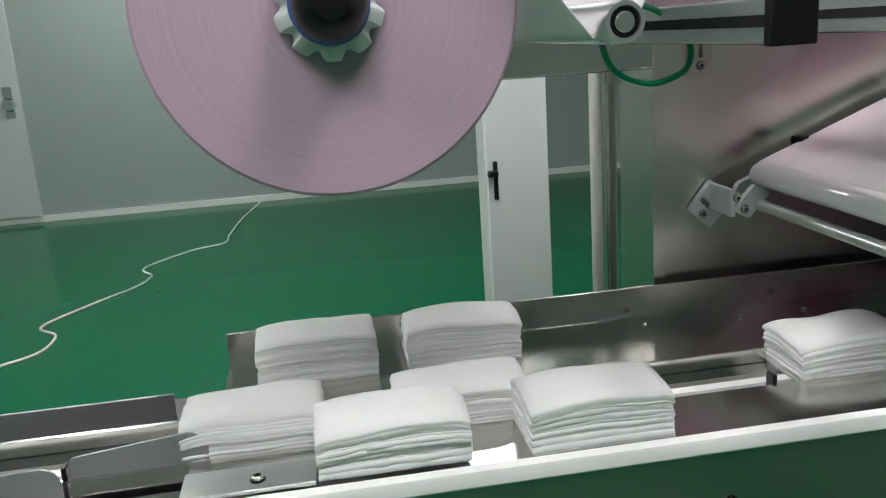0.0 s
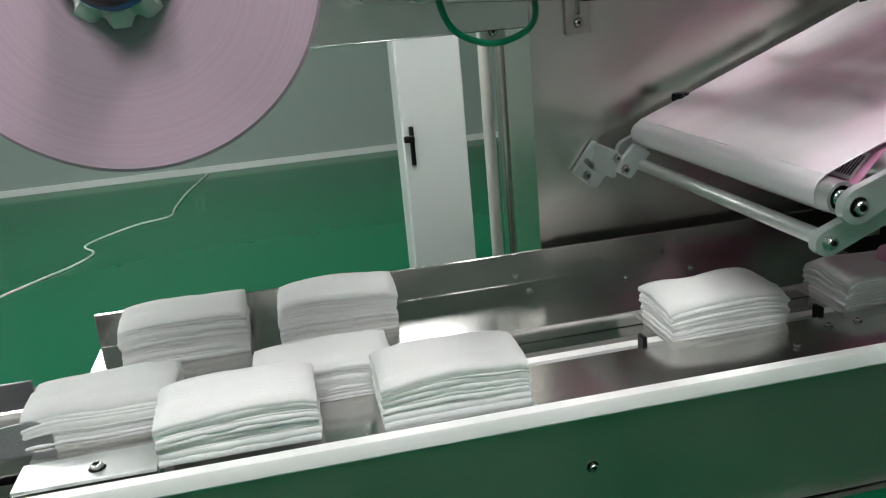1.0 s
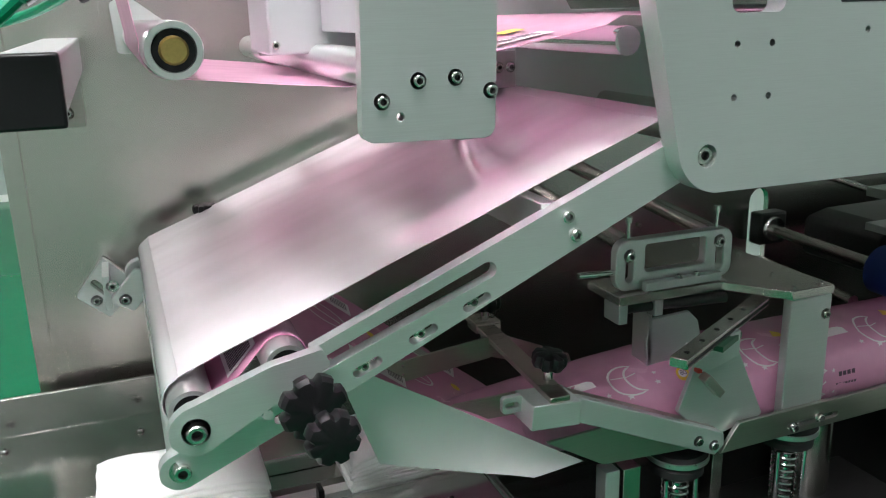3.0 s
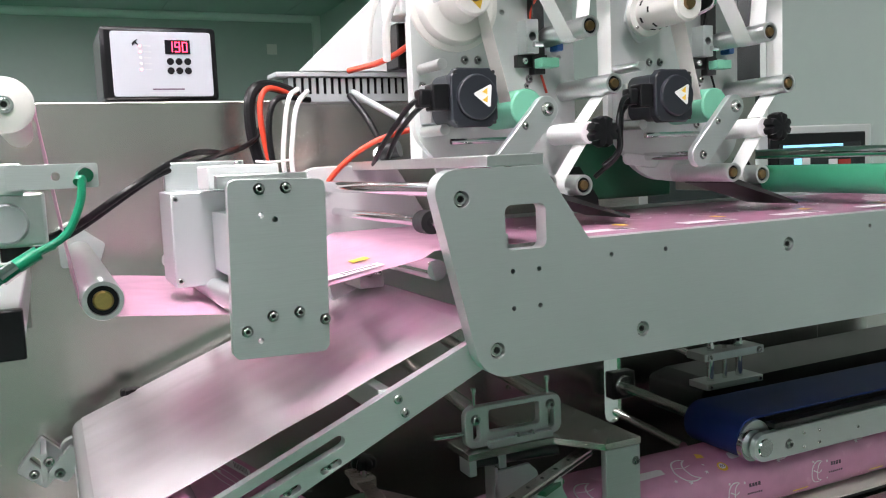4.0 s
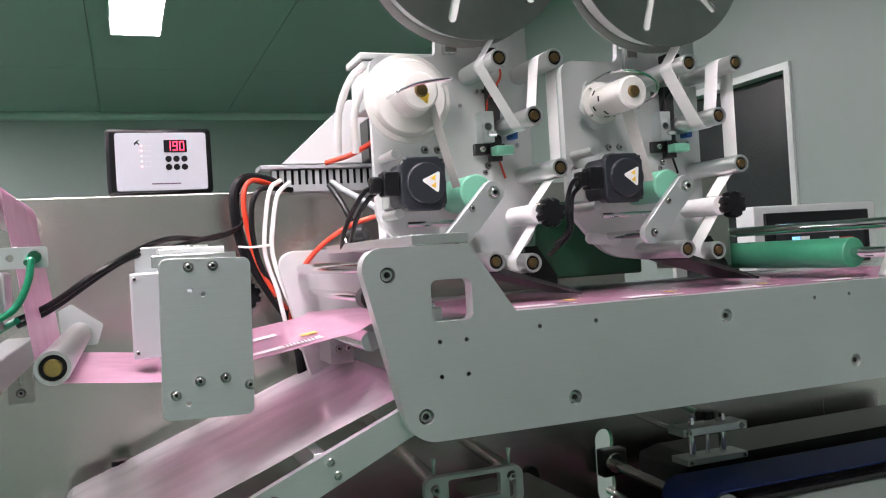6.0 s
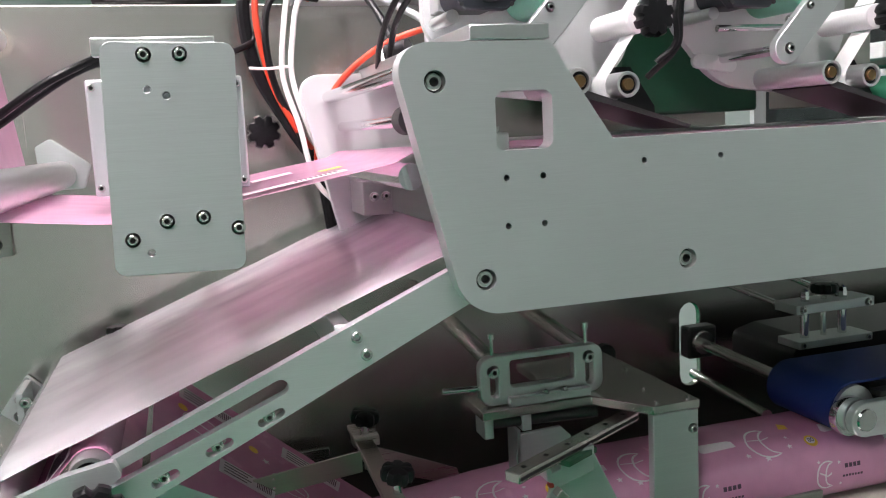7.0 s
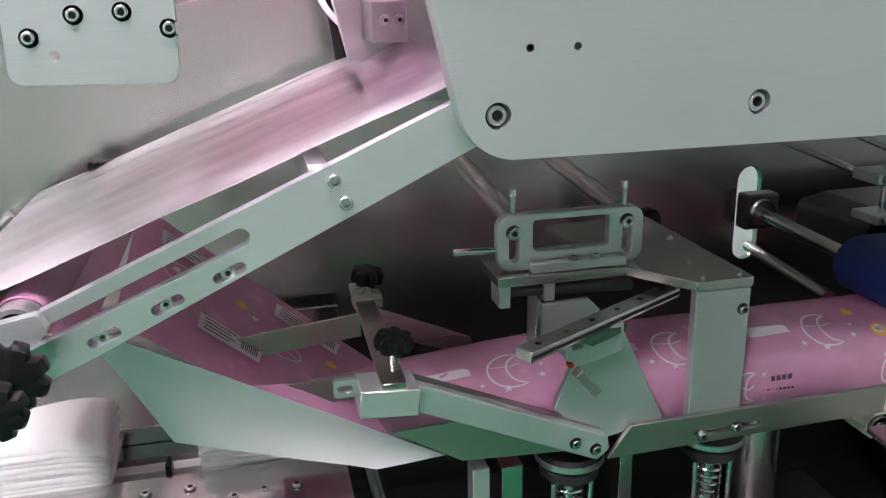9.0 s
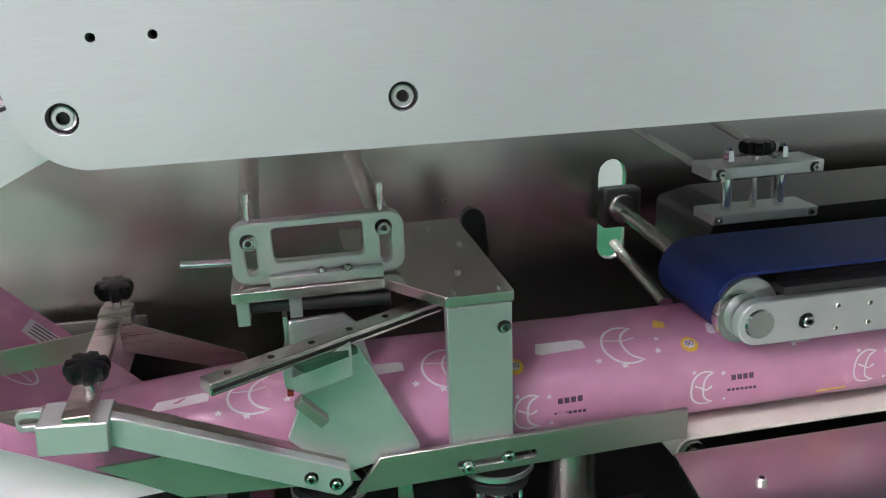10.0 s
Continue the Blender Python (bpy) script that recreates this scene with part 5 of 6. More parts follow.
hmi = thing("touch_screen_panel", (2.37, 1.37, 1.2), "operator touch screen in a dark housing", "screen")
part("housing", box(2.20, 2.56, 1.36, 1.42, 1.50, 1.645), WHITE_COAT, hmi, bevel=0.003)
part("bezel", box(2.225, 2.53, 1.352, 1.36, 1.505, 1.628), BLACK, hmi, bevel=0.003)
part("screen", box(2.25, 2.51, 1.350, 1.3515, 1.52, 1.605), SCREEN, hmi, "dark touch screen with small lit fields")
for x0, x1, z0, z1, mat in ((2.262, 2.45, 1.596, 1.602, SCREEN_LIT), (2.295, 2.318, 1.553, 1.572, SCREEN_LIT), (2.320, 2.345, 1.553, 1.572, PAPER), (2.404, 2.432, 1.549, 1.567, PAPER), (2.436, 2.475, 1.548, 1.565, RED_CLIP)):
    part("screen_field", box(x0, x1, 1.3485, 1.3495, z0, z1), mat, hmi)
part("leg", box(2.34, 2.40, 1.38, 1.40, 0.9, 1.5), STEEL, hmi)

# ---- forming shoulder, film tube and its guides ----
tube = thing("film_tube", (1.8, 0.95, 1.04), "glossy pink film tube filled with packs", "film tube")


def tube_point(x, a, grow=0.0):
    """A point of the tube's skin at x; a runs round it in degrees from the front."""
    k = min(1.0, max(0.25, (x - 1.0) / 0.32))
    w, h = 0.066 * (0.7 + 0.3 * k) + grow, 0.0465 * k ** 0.5 + grow
    c, s = math.cos(radians(a)), math.sin(radians(a))
    n = 2.6
    y = 0.955 - w * math.copysign(abs(c) ** (2 / n), c)
    z = 1.089 + h * math.copysign(abs(s) ** (2 / n), s)
    d = 0.0016 * noise.noise((x * 16, a * 0.03, 2.0)) + 0.0012 * noise.noise((x * 45, a * 0.06, 7.0))
    return Vector((x, y - d, z + d))


def tube_skin():
    bm = bmesh.new()
    rows = [[bm.verts.new(tube_point(1.03 + i * 0.008, j * 7.5)) for j in range(48)] for i in range(196)]
    for r0, r1 in zip(rows, rows[1:]):
        for j in range(48):
            bm.faces.new((r0[j], r0[(j + 1) % 48], r1[(j + 1) % 48], r1[j]))
    bm.faces.new(rows[0]), bm.faces.new(rows[-1])
    return bm


TUBE_SKIN = part("skin", tube_skin(), FILM_PINK, tube)


def on_tube(bm, x, a, pts, width=0.0, closed=True):
    """Lays a flat print of (dx, dz) points on the tube: filled, or as a line of that width."""
    place = lambda p: tube_point(x + p[0], a + p[1] * 1000.0, 0.0009)
    if not width:
        bm.faces.new([bm.verts.new(place(p)) for p in pts])
        return
    k = len(pts)
    ins, outs = [], []
    for i in range(k):
        p, q, r = Vector(pts[i - 1] if closed or i else pts[0]), Vector(pts[i]), Vector(pts[(i + 1) % k] if closed or i < k - 1 else pts[-1])
        d = (r - p).normalized()
        nrm = Vector((-d.y, d.x)) * width / 2
        ins.append(bm.verts.new(place(q + nrm)))
        outs.append(bm.verts.new(place(q - nrm)))
    for i in range(k if closed else k - 1):
        j = (i + 1) % k
        bm.faces.new((ins[i], ins[j], outs[j], outs[i]))


def moon(s):
    """A crescent outline of size s."""
    return [(s * math.cos(t), s * math.sin(t)) for t in (radians(60 + 240 * i / 14) for i in range(15))] + [(s * (0.50 + 0.72 * math.cos(t)) - 0.0, s * 0.83 * math.sin(t)) for t in (radians(-90 - 180 * i / 10 + 0) for i in range(1, 10))]


def star(s):
    return [((s if i % 2 == 0 else s * 0.45) * math.cos(radians(90 + 36 * i)), (s if i % 2 == 0 else s * 0.45) * math.sin(radians(90 + 36 * i))) for i in range(10)]


def ink(name, mat, x, a, pts, width=0.0, closed=True):
    bm = bmesh.new()
    on_tube(bm, x, a, pts, width, closed)
    return part(name, bm, mat, TUBE_SKIN)


def digits_on_tube(word, x, a):
    """Small dark figures printed on the tube's skin."""
    curve = bpy.data.curves.new("figures", "FONT")
    curve.body, curve.size, curve.align_x, curve.align_y = word, 0.0085, "CENTER", "CENTER"
    curve.materials.append(PRINT_DARK)
    here = tube_point(x, a, 0.0022)
    along = (tube_point(x + 0.004, a, 0.0022) - tube_point(x - 0.004, a, 0.0022)).normalized()
    up = (tube_point(x, a + 4, 0.0022) - tube_point(x, a - 4, 0.0022)).normalized()
    ob = link_mesh("figures", curve, TUBE_SKIN)
    ob.matrix_basis = Matrix.Translation(here) @ Matrix((along, up, along.cross(up))).transposed().to_4x4()
    return ob


for k in range(7):
    x = 1.235 + k * 0.172
    ink("moon_print", PRINT_WHITE, x + 0.02, 58, moon(0.024), 0.0024)
    ink("line_print", PRINT_WHITE, x + 0.018, 62, [(-0.018, 0.004), (0.0, 0.001), (0.012, 0.004)], 0.0014, False)
    ink("moon_print", PRINT_WHITE, x + 0.09, -2, moon(0.0155), 0.0021)
    ink("line_print", PRINT_WHITE, x + 0.09, -2, [(-0.012, 0.003), (0.0, 0.0), (0.006, 0.002)], 0.0012, False)
    for dx_, a, s in ((-0.012, 42, 0.0034), (0.012, 33, 0.0038), (0.047, 45, 0.0034), (0.05, 60, 0.0026), (0.078, 14, 0.0024), (0.108, 10, 0.0024), (0.11, -14, 0.0022)):
        ink("star_print", PRINT_WHITE, x + dx_, a, star(s * 1.25))
    ink("badge_print", PRINT_WHITE, x - 0.045, 66, [(-0.024, -0.005), (-0.020, 0.007), (0.020, 0.007), (0.025, 0.004), (0.025, -0.006), (-0.02, -0.008)])
    ink("spot_print", YELLOW, x + 0.080, 48, [(0.0085 * math.cos(radians(30 * i)), 0.010 * math.sin(radians(30 * i))) for i in range(12)])
    ink("spot_centre", PRINT_WHITE, x + 0.080, 49, [(0.0055 * math.cos(radians(30 * i)), 0.006 * math.sin(radians(30 * i))) for i in range(12)]).location = (0, -0.0003, 0.0003)
    digits_on_tube("80", x + 0.080, 49)
    ink("crown_print", YELLOW, x + 0.062, 80, [(-0.007, -0.003), (0.0, 0.007), (0.007, 0.002), (0.004, -0.006)])
    ink("bar_print", YELLOW, x + 0.055, -24, [(-0.016, -0.0018), (-0.016, 0.0018), (0.016, 0.0018), (0.016, -0.0018)])
    for i in range(4):
        ink("letter_bar", PRINT_DARK, x + 0.116 + i * 0.0062, 4, [(0, -0.0020), (0, 0.0030), (0.0048, 0.0030), (0.0048, -0.0020)])
    for i in range(7):
        ink("letter_bar", PRINT_DARK, x + 0.112 + i * 0.0046, -5, [(0, -0.0008), (0, 0.0018), (0.0034, 0.0018), (0.0034, -0.0008)])

# prints on the flat upper web
def flat_ring(x, y, rx, ry, width, z):
    """A printed ring lying on the web."""
    bm = bmesh.new()
    n = 20
    outer = [bm.verts.new((x + rx * math.cos(2 * math.pi * i / n), y + ry * math.sin(2 * math.pi * i / n), z)) for i in range(n)]
    inner = [bm.verts.new((x + (rx - width) * math.cos(2 * math.pi * i / n), y + (ry - width) * math.sin(2 * math.pi * i / n), z)) for i in range(n)]
    for i in range(n):
        j = (i + 1) % n
        bm.faces.new((outer[i], outer[j], inner[j], inner[i]))
    return bm


for k in range(6):
    x = 1.34 + k * 0.165
    part("label_print", box(x, x + 0.085, 0.80, 0.825, 1.5082, 1.5086), PRINT_WHITE, UPPER_WEB)
    part("code_print", box(x + 0.06, x + 0.08, 0.804, 0.821, 1.5087, 1.5089), PRINT_DARK, UPPER_WEB)
    for a, b in ((0.02, 0.93), (0.09, 0.98), (0.12, 0.90)):
        part("ring_print", flat_ring(x + a, b, 0.024, 0.02, 0.0022, 1.5085), PRINT_WHITE, UPPER_WEB)
    part("yellow_print", box(x + 0.10, x + 0.112, 0.85, 0.87, 1.5082, 1.5086), YELLOW, UPPER_WEB)
slope = 0.0335 / 0.193
TILT_UP = -math.atan(slope)
for x0, x1, y0, y1, mat in ((1.0, 1.09, 0.79, 0.812, PRINT_WHITE), (1.02, 1.06, 0.93, 0.96, PRINT_WHITE), (1.075, 1.095, 0.85, 0.87, YELLOW), (0.96, 0.985, 0.86, 0.875, YELLOW)):
    m = Matrix.Translation((x0, 0, 1.4665 + (x0 - 0.932) * slope + 0.0018)) @ Matrix.Rotation(TILT_UP, 4, "Y") @ Matrix.Translation((-x0, 0, 0))
    part("label_print", box(x0, x1, y0, y1, 0, 0.0003, m=m), mat, UPPER_WEB)
for i in range(9):
    x0 = 1.045 + i * 0.0042
    m = Matrix.Translation((x0, 0, 1.4665 + (x0 - 0.932) * slope + 0.0023)) @ Matrix.Rotation(TILT_UP, 4, "Y") @ Matrix.Translation((-x0, 0, 0))
    part("code_print", box(x0, x0 + 0.002, 0.793, 0.809, 0, 0.0002, m=m), PRINT_DARK, UPPER_WEB)


def sheet(name, corners, mat, parent, n=10, sag=0.0, seed=0):
    """A thin sheet between four corners, with a little sag and ripple."""
    a, b, c, d = (Vector(p) for p in corners)
    nrm = (b - a).cross(d - a).normalized()
    bm = bmesh.new()
    layers = []
    for off in (0.0, 0.0006):
        grid = []
        for i in range(n + 1):
            row = []
            for j in range(n + 1):
                u, v = i / n, j / n
                p = a * (1 - u) * (1 - v) + b * u * (1 - v) + c * u * v + d * (1 - u) * v
                w = sag * 16 * u * (1 - u) * v * (1 - v) + 0.0015 * noise.noise((p.x * 18 + seed, p.y * 18, p.z * 18)) + off
                row.append(bm.verts.new(p + nrm * w))
            grid.append(row)
        layers.append(grid)
        for i in range(n):
            for j in range(n):
                bm.faces.new((grid[i][j], grid[i + 1][j], grid[i + 1][j + 1], grid[i][j + 1]))
    g, h = layers
    for i in range(n):
        for r in (0, n):
            bm.faces.new((g[i][r], g[i + 1][r], h[i + 1][r], h[i][r]))
            bm.faces.new((g[r][i], g[r][i + 1], h[r][i + 1], h[r][i]))
    return part(name, bm, mat, parent)


fold = thing("folding_film", (1.05, 0.9, 1.05), "film folding from flat sheet into a tube at the shoulder", "film")
sheet("white_flap", [(0.900, 0.785, 1.266), (1.180, 0.884, 1.063), (1.112, 0.862, 1.072), (0.948, 0.832, 1.142)], FILM_WHITE, fold, 12, 0.004, 1)
BACK = [Vector(p) for p in ((0.905, 1.145, 1.264), (1.15, 1.046, 1.080), (1.09, 0.915, 1.07), (0.90, 0.925, 1.215))]
BACK_SHEET = sheet("back_sheet", BACK, FILM_PINK, fold, 12, 0.002, 2)
sheet("lower_sheet", [(0.95, 0.87, 1.17), (1.14, 0.93, 1.125), (1.14, 0.90, 1.075), (1.04, 0.875, 1.12)], FILM_PINK, fold, 10, -0.004, 4)


def on_back(name, mat, pts, lift=0.0035):
    """A flat print on the sloping sheet; points run along it and across it from its far edge, from 0 to 1."""
    a, b, c, d = BACK
    up = (d - a).cross(b - a).normalized() * lift
    bm = bmesh.new()
    bm.faces.new([bm.verts.new(a * (1 - u) * (1 - v) + b * u * (1 - v) + c * u * v + d * (1 - u) * v + up) for u, v in pts])
    return part(name, bm, mat, BACK_SHEET)


def back_box(name, mat, u0, u1, v0, v1, lift=0.0035):
    return on_back(name, mat, [(u0, v0), (u1, v0), (u1, v1), (u0, v1)], lift)


for u, v in ((0.10, 0.12), (0.56, 0.10), (0.30, 0.62)):
    back_box("label_print", PRINT_WHITE, u, u + 0.26, v, v + 0.13)
    for i in range(4):
        back_box("text_bar", PRINT_DARK, u + 0.02, u + 0.15 - 0.02 * (i % 2), v + 0.02 + 0.027 * i, v + 0.029 + 0.027 * i, 0.0042)
    for i in range(9):
        back_box("code_bar", PRINT_DARK, u + 0.175 + i * 0.008, u + 0.179 + i * 0.008, v + 0.02, v + 0.10, 0.0042)
for u, v, r in ((0.22, 0.42, 0.10), (0.62, 0.50, 0.09)):
    for i in range(18):
        p, q = radians(20 * i), radians(20 * i + 20)
        on_back("ring_print", PRINT_WHITE, [(u + k * r * math.cos(w), v + k * r * 0.9 * math.sin(w)) for w, k in ((p, 1), (q, 1), (q, 0.9), (p, 0.9))])
    on_back("line_print", PRINT_WHITE, [(u - 0.06, v - 0.02), (u + 0.07, v + 0.01), (u + 0.07, v + 0.02), (u - 0.06, v - 0.008)])
for u, v in ((0.44, 0.34), (0.12, 0.34), (0.82, 0.36)):
    on_back("yellow_print", YELLOW, [(u + 0.022 * math.cos(radians(36 * i)), v + 0.03 * math.sin(radians(36 * i))) for i in range(10)])
    on_back("star_print", PRINT_WHITE, [(u + 0.06 + x * 6, v + 0.05 + z * 8) for x, z in ((0, 0.003), (0.001, 0.001), (0.003, 0.001), (0.0015, -0.0005), (0.002, -0.003), (0, -0.0015), (-0.002, -0.003), (-0.0015, -0.0005), (-0.003, 0.001), (-0.001, 0.001))])

former = thing("folding_plough", (1.2, 0.95, 1.0), "stainless folding plough with clamp arms and black knobs", "folding plough")
part("clamp_block", box(1.097, 1.148, 0.838, 0.878, 1.135, 1.160, m=Matrix.Translation((1.12, 0, 1.14)) @ Matrix.Rotation(radians(4), 4, "Y") @ Matrix.Translation((-1.12, 0, -1.14))), ALU, former, bevel=0.0012)
part("clamp_arm", plate(rounded([(1.14, 1.158), (1.14, 1.134), (1.318, 1.056), (1.330, 1.066), (1.328, 1.080), (1.16, 1.152)], 0.003), 0.850, 0.862), ALU, former, bevel=0.0012)
part("arm_ledge", plate([(1.148, 1.157), (1.148, 1.153), (1.322, 1.079), (1.326, 1.081)], 0.862, 0.874), BROWN_STEEL, former)
part("end_tab", plate(rounded(rect(1.078, 1.100, 1.146, 1.163), 0.004), 0.862, 0.868, [stadium(1.084, 1.154, 1.092, 1.154, 0.003)]), ALU, former, bevel=0.0008)
bolt(former, 1.296, 0.850, 1.077, 0.0042)
bolt(former, 1.316, 0.850, 1.068, 0.0042)
part("cross_strip", box(1.117, 1.138, 0.84, 1.06, 1.160, 1.166, m=Matrix.Translation((1.12, 0.85, 1.16)) @ Matrix.Rotation(radians(4), 4, "X") @ Matrix.Translation((-1.12, -0.85, -1.16))), BROWN_STEEL, former, bevel=0.001)
for p in ((1.133, 0.875, 1.182), (1.132, 1.023, 1.194)):
    star_knob(former, p, (0.1, -0.15, 1), 0.0175, 0.014, lobes=7)
    part("knob_stem", cyl((p[0], p[1], p[2] - 0.03), p, 0.005), CHROME, former)
part("rear_block", box(1.116, 1.146, 1.010, 1.036, 1.168, 1.180), BROWN_STEEL, former, bevel=0.0012)
part("rear_strip", plate([(1.13, 1.166), (1.13, 1.134), (1.250, 1.093), (1.243, 1.116)], 1.028, 1.031), BROWN_STEEL, former)
part("left_strip", plate([(0.984, 1.161), (1.035, 1.167), (1.118, 1.176), (1.118, 1.152), (1.035, 1.144), (1.012, 1.141), (1.012, 1.127), (0.992, 1.127)], 0.979, 0.982, [circle(0.998 + 0.001 * i, 1.135 + 0.0075 * i, 0.0016, 8) for i in range(3)] + [circle(1.02, 1.160, 0.0016, 8), circle(1.02, 1.150, 0.0016, 8)]), BROWN_STEEL, former, "polished L-shaped strip with drilled holes")
part("lower_strip", plate([(1.009, 1.147), (1.048, 1.127), (1.110, 1.125), (1.110, 1.149)], 0.897, 0.900), BROWN_STEEL, former)
part("wedge_plate", plate(rounded([(1.280, 1.106), (1.296, 1.146), (1.318, 1.188), (1.341, 1.190), (1.392, 1.081), (1.321, 1.066)], 0.003), 0.866, 0.872), ALU, former, "pale wedge-shaped aluminium plate", bevel=0.001)
part("wedge_block", plate([(1.282, 1.182), (1.286, 1.184), (1.289, 1.172), (1.299, 1.175), (1.299, 1.186), (1.337, 1.195), (1.337, 1.167), (1.296, 1.156), (1.283, 1.164)], 0.846, 0.865), ALU, former, "notched aluminium clamp block", bevel=0.001)
for x, z in ((1.303, 1.188), (1.284, 1.160)):
    part("clip", box(x, x + 0.005, 0.842, 0.850, z - 0.002, z + 0.002), RED_CLIP, former, "small red plastic clip", bevel=0.0008)
part("wedge_latch", box(1.286, 1.316, 0.836, 0.848, 1.139, 1.148, m=Matrix.Translation((1.301, 0, 1.143)) @ Matrix.Rotation(radians(48), 4, "Y") @ Matrix.Translation((-1.301, 0, -1.143))), STRIP, former, bevel=0.001)
part("rear_wedge", plate([(1.283, 1.160), (1.290, 1.185), (1.338, 1.187), (1.350, 1.175), (1.372, 1.09), (1.287, 1.12)], 0.930, 0.936), ALU, former, bevel=0.001)
part("rear_fin", box(1.285, 1.289, 0.93, 0.96, 1.13, 1.19), ALU_SIDE, former)
BAR = Matrix.Translation((1.322, 0.855, 1.2005)) @ Matrix.Rotation(radians(29.6), 4, "Z")
slide = part("diagonal_bar", box(-0.108, 0.108, -0.009, 0.009, -0.010, 0.0, m=BAR), STEEL, former, "dark stainless slide rail", bevel=0.001)
part("rail_groove", box(-0.107, 0.107, -0.0096, -0.0088, -0.007, -0.004, m=BAR), HOLE, slide)
for i in range(6):
    p = BAR @ Vector((-0.09 + 0.036 * i, 0, 0))
    part("rail_hole", cyl((p.x, p.y, p.z - 0.001), (p.x, p.y, p.z + 0.0003), 0.0028, 12), HOLE, slide)
part("slide_carriage", box(-0.035, 0.015, -0.014, 0.014, -0.016, -0.0102, m=BAR), SAGE, former)

bridge = thing("support_bridge", (1.4, 0.95, 1.05), "aluminium support bridge over the film tube", "support bridge")
part("post", box(1.418, 1.474, 0.865, 0.877, 1.050, 1.2075), ALU, bridge, bevel=0.0012)
bolt(bridge, 1.467, 0.865, 1.186, 0.0042)


def bridge_top():
    pts = [(1.244, 0.925), (1.375, 0.925), (1.418, 0.865), (1.476, 0.865), (1.476, 1.09), (1.35, 1.09), (1.35, 0.99), (1.244, 0.99)]
    bm = bmesh.new()
    lo = [bm.verts.new((x, y, 1.208)) for x, y in pts]
    bm.faces.new(lo)
    got = bmesh.ops.extrude_face_region(bm, geom=bm.faces[:])
    bmesh.ops.translate(bm, vec=(0, 0, 0.010), verts=[g for g in got["geom"] if isinstance(g, bmesh.types.BMVert)])
    return bm


part("top_plate", bridge_top(), STEEL, bridge, "dark reflecting steel top plate", bevel=0.001)
for x, y in ((1.427, 0.873), (1.465, 0.873), (1.44, 0.92), (1.46, 1.0), (1.40, 1.0), (1.44, 1.06)):
    bolt(bridge, x, y, 1.218, 0.003, (0, 0, 1), washer=False)
part("frame", plate(rounded(rect(1.247, 1.397, 1.219, 1.2755), 0.013, 6), 0.938, 0.950, [rounded(rect(1.283, 1.361, 1.238, 1.2685), 0.004), stadium(1.264, 1.233, 1.264, 1.257, 0.0048), stadium(1.380, 1.233, 1.380, 1.257, 0.0048)]), ALU_SIDE, bridge, "rounded aluminium frame with two slots", bevel=0.0015)
part("foot_bar", box(1.278, 1.376, 0.927, 0.936, 1.2185, 1.2285), ALU_SIDE, bridge, bevel=0.001)
bolt(bridge, 1.263, 0.938, 1.258, 0.0052)
bolt(bridge, 1.379, 0.938, 1.261, 0.0052)
for x in (1.322, 1.345):
    bolt(bridge, x, 0.932, 1.2285, 0.0036, (0, 0, 1))
for x, z in ((1.264, 1.2755), (1.378, 1.2755)):
    part("set_screw", cyl((x, 0.944, z), (x, 0.944, z + 0.018), 0.0022, 10), BOLT, bridge)
    part("screw_head", cyl((x, 0.944, z + 0.018), (x, 0.944, z + 0.024), 0.0042, 12), BOLT, bridge)
part("guide_shaft", cyl((1.264, 0.95, 1.268), (1.264, 1.27, 1.30), 0.010), STEEL, bridge)
part("guide_shaft", cyl((1.378, 0.95, 1.268), (1.37, 1.27, 1.30), 0.010), STEEL, bridge)
part("side_pin", cyl((1.205, 0.944, 1.242), (1.248, 0.944, 1.240), 0.0035), CHROME, bridge)
part("under_shaft", cyl((1.255, 0.945, 1.198), (1.38, 0.925, 1.200), 0.0065), DARK, bridge)
part("under_clamp", box(1.247, 1.258, 0.930, 0.96, 1.185, 1.2075), ALU, bridge, bevel=0.001)
part("under_clamp", box(1.292, 1.303, 0.930, 0.96, 1.188, 1.2075), ALU, bridge, bevel=0.001)

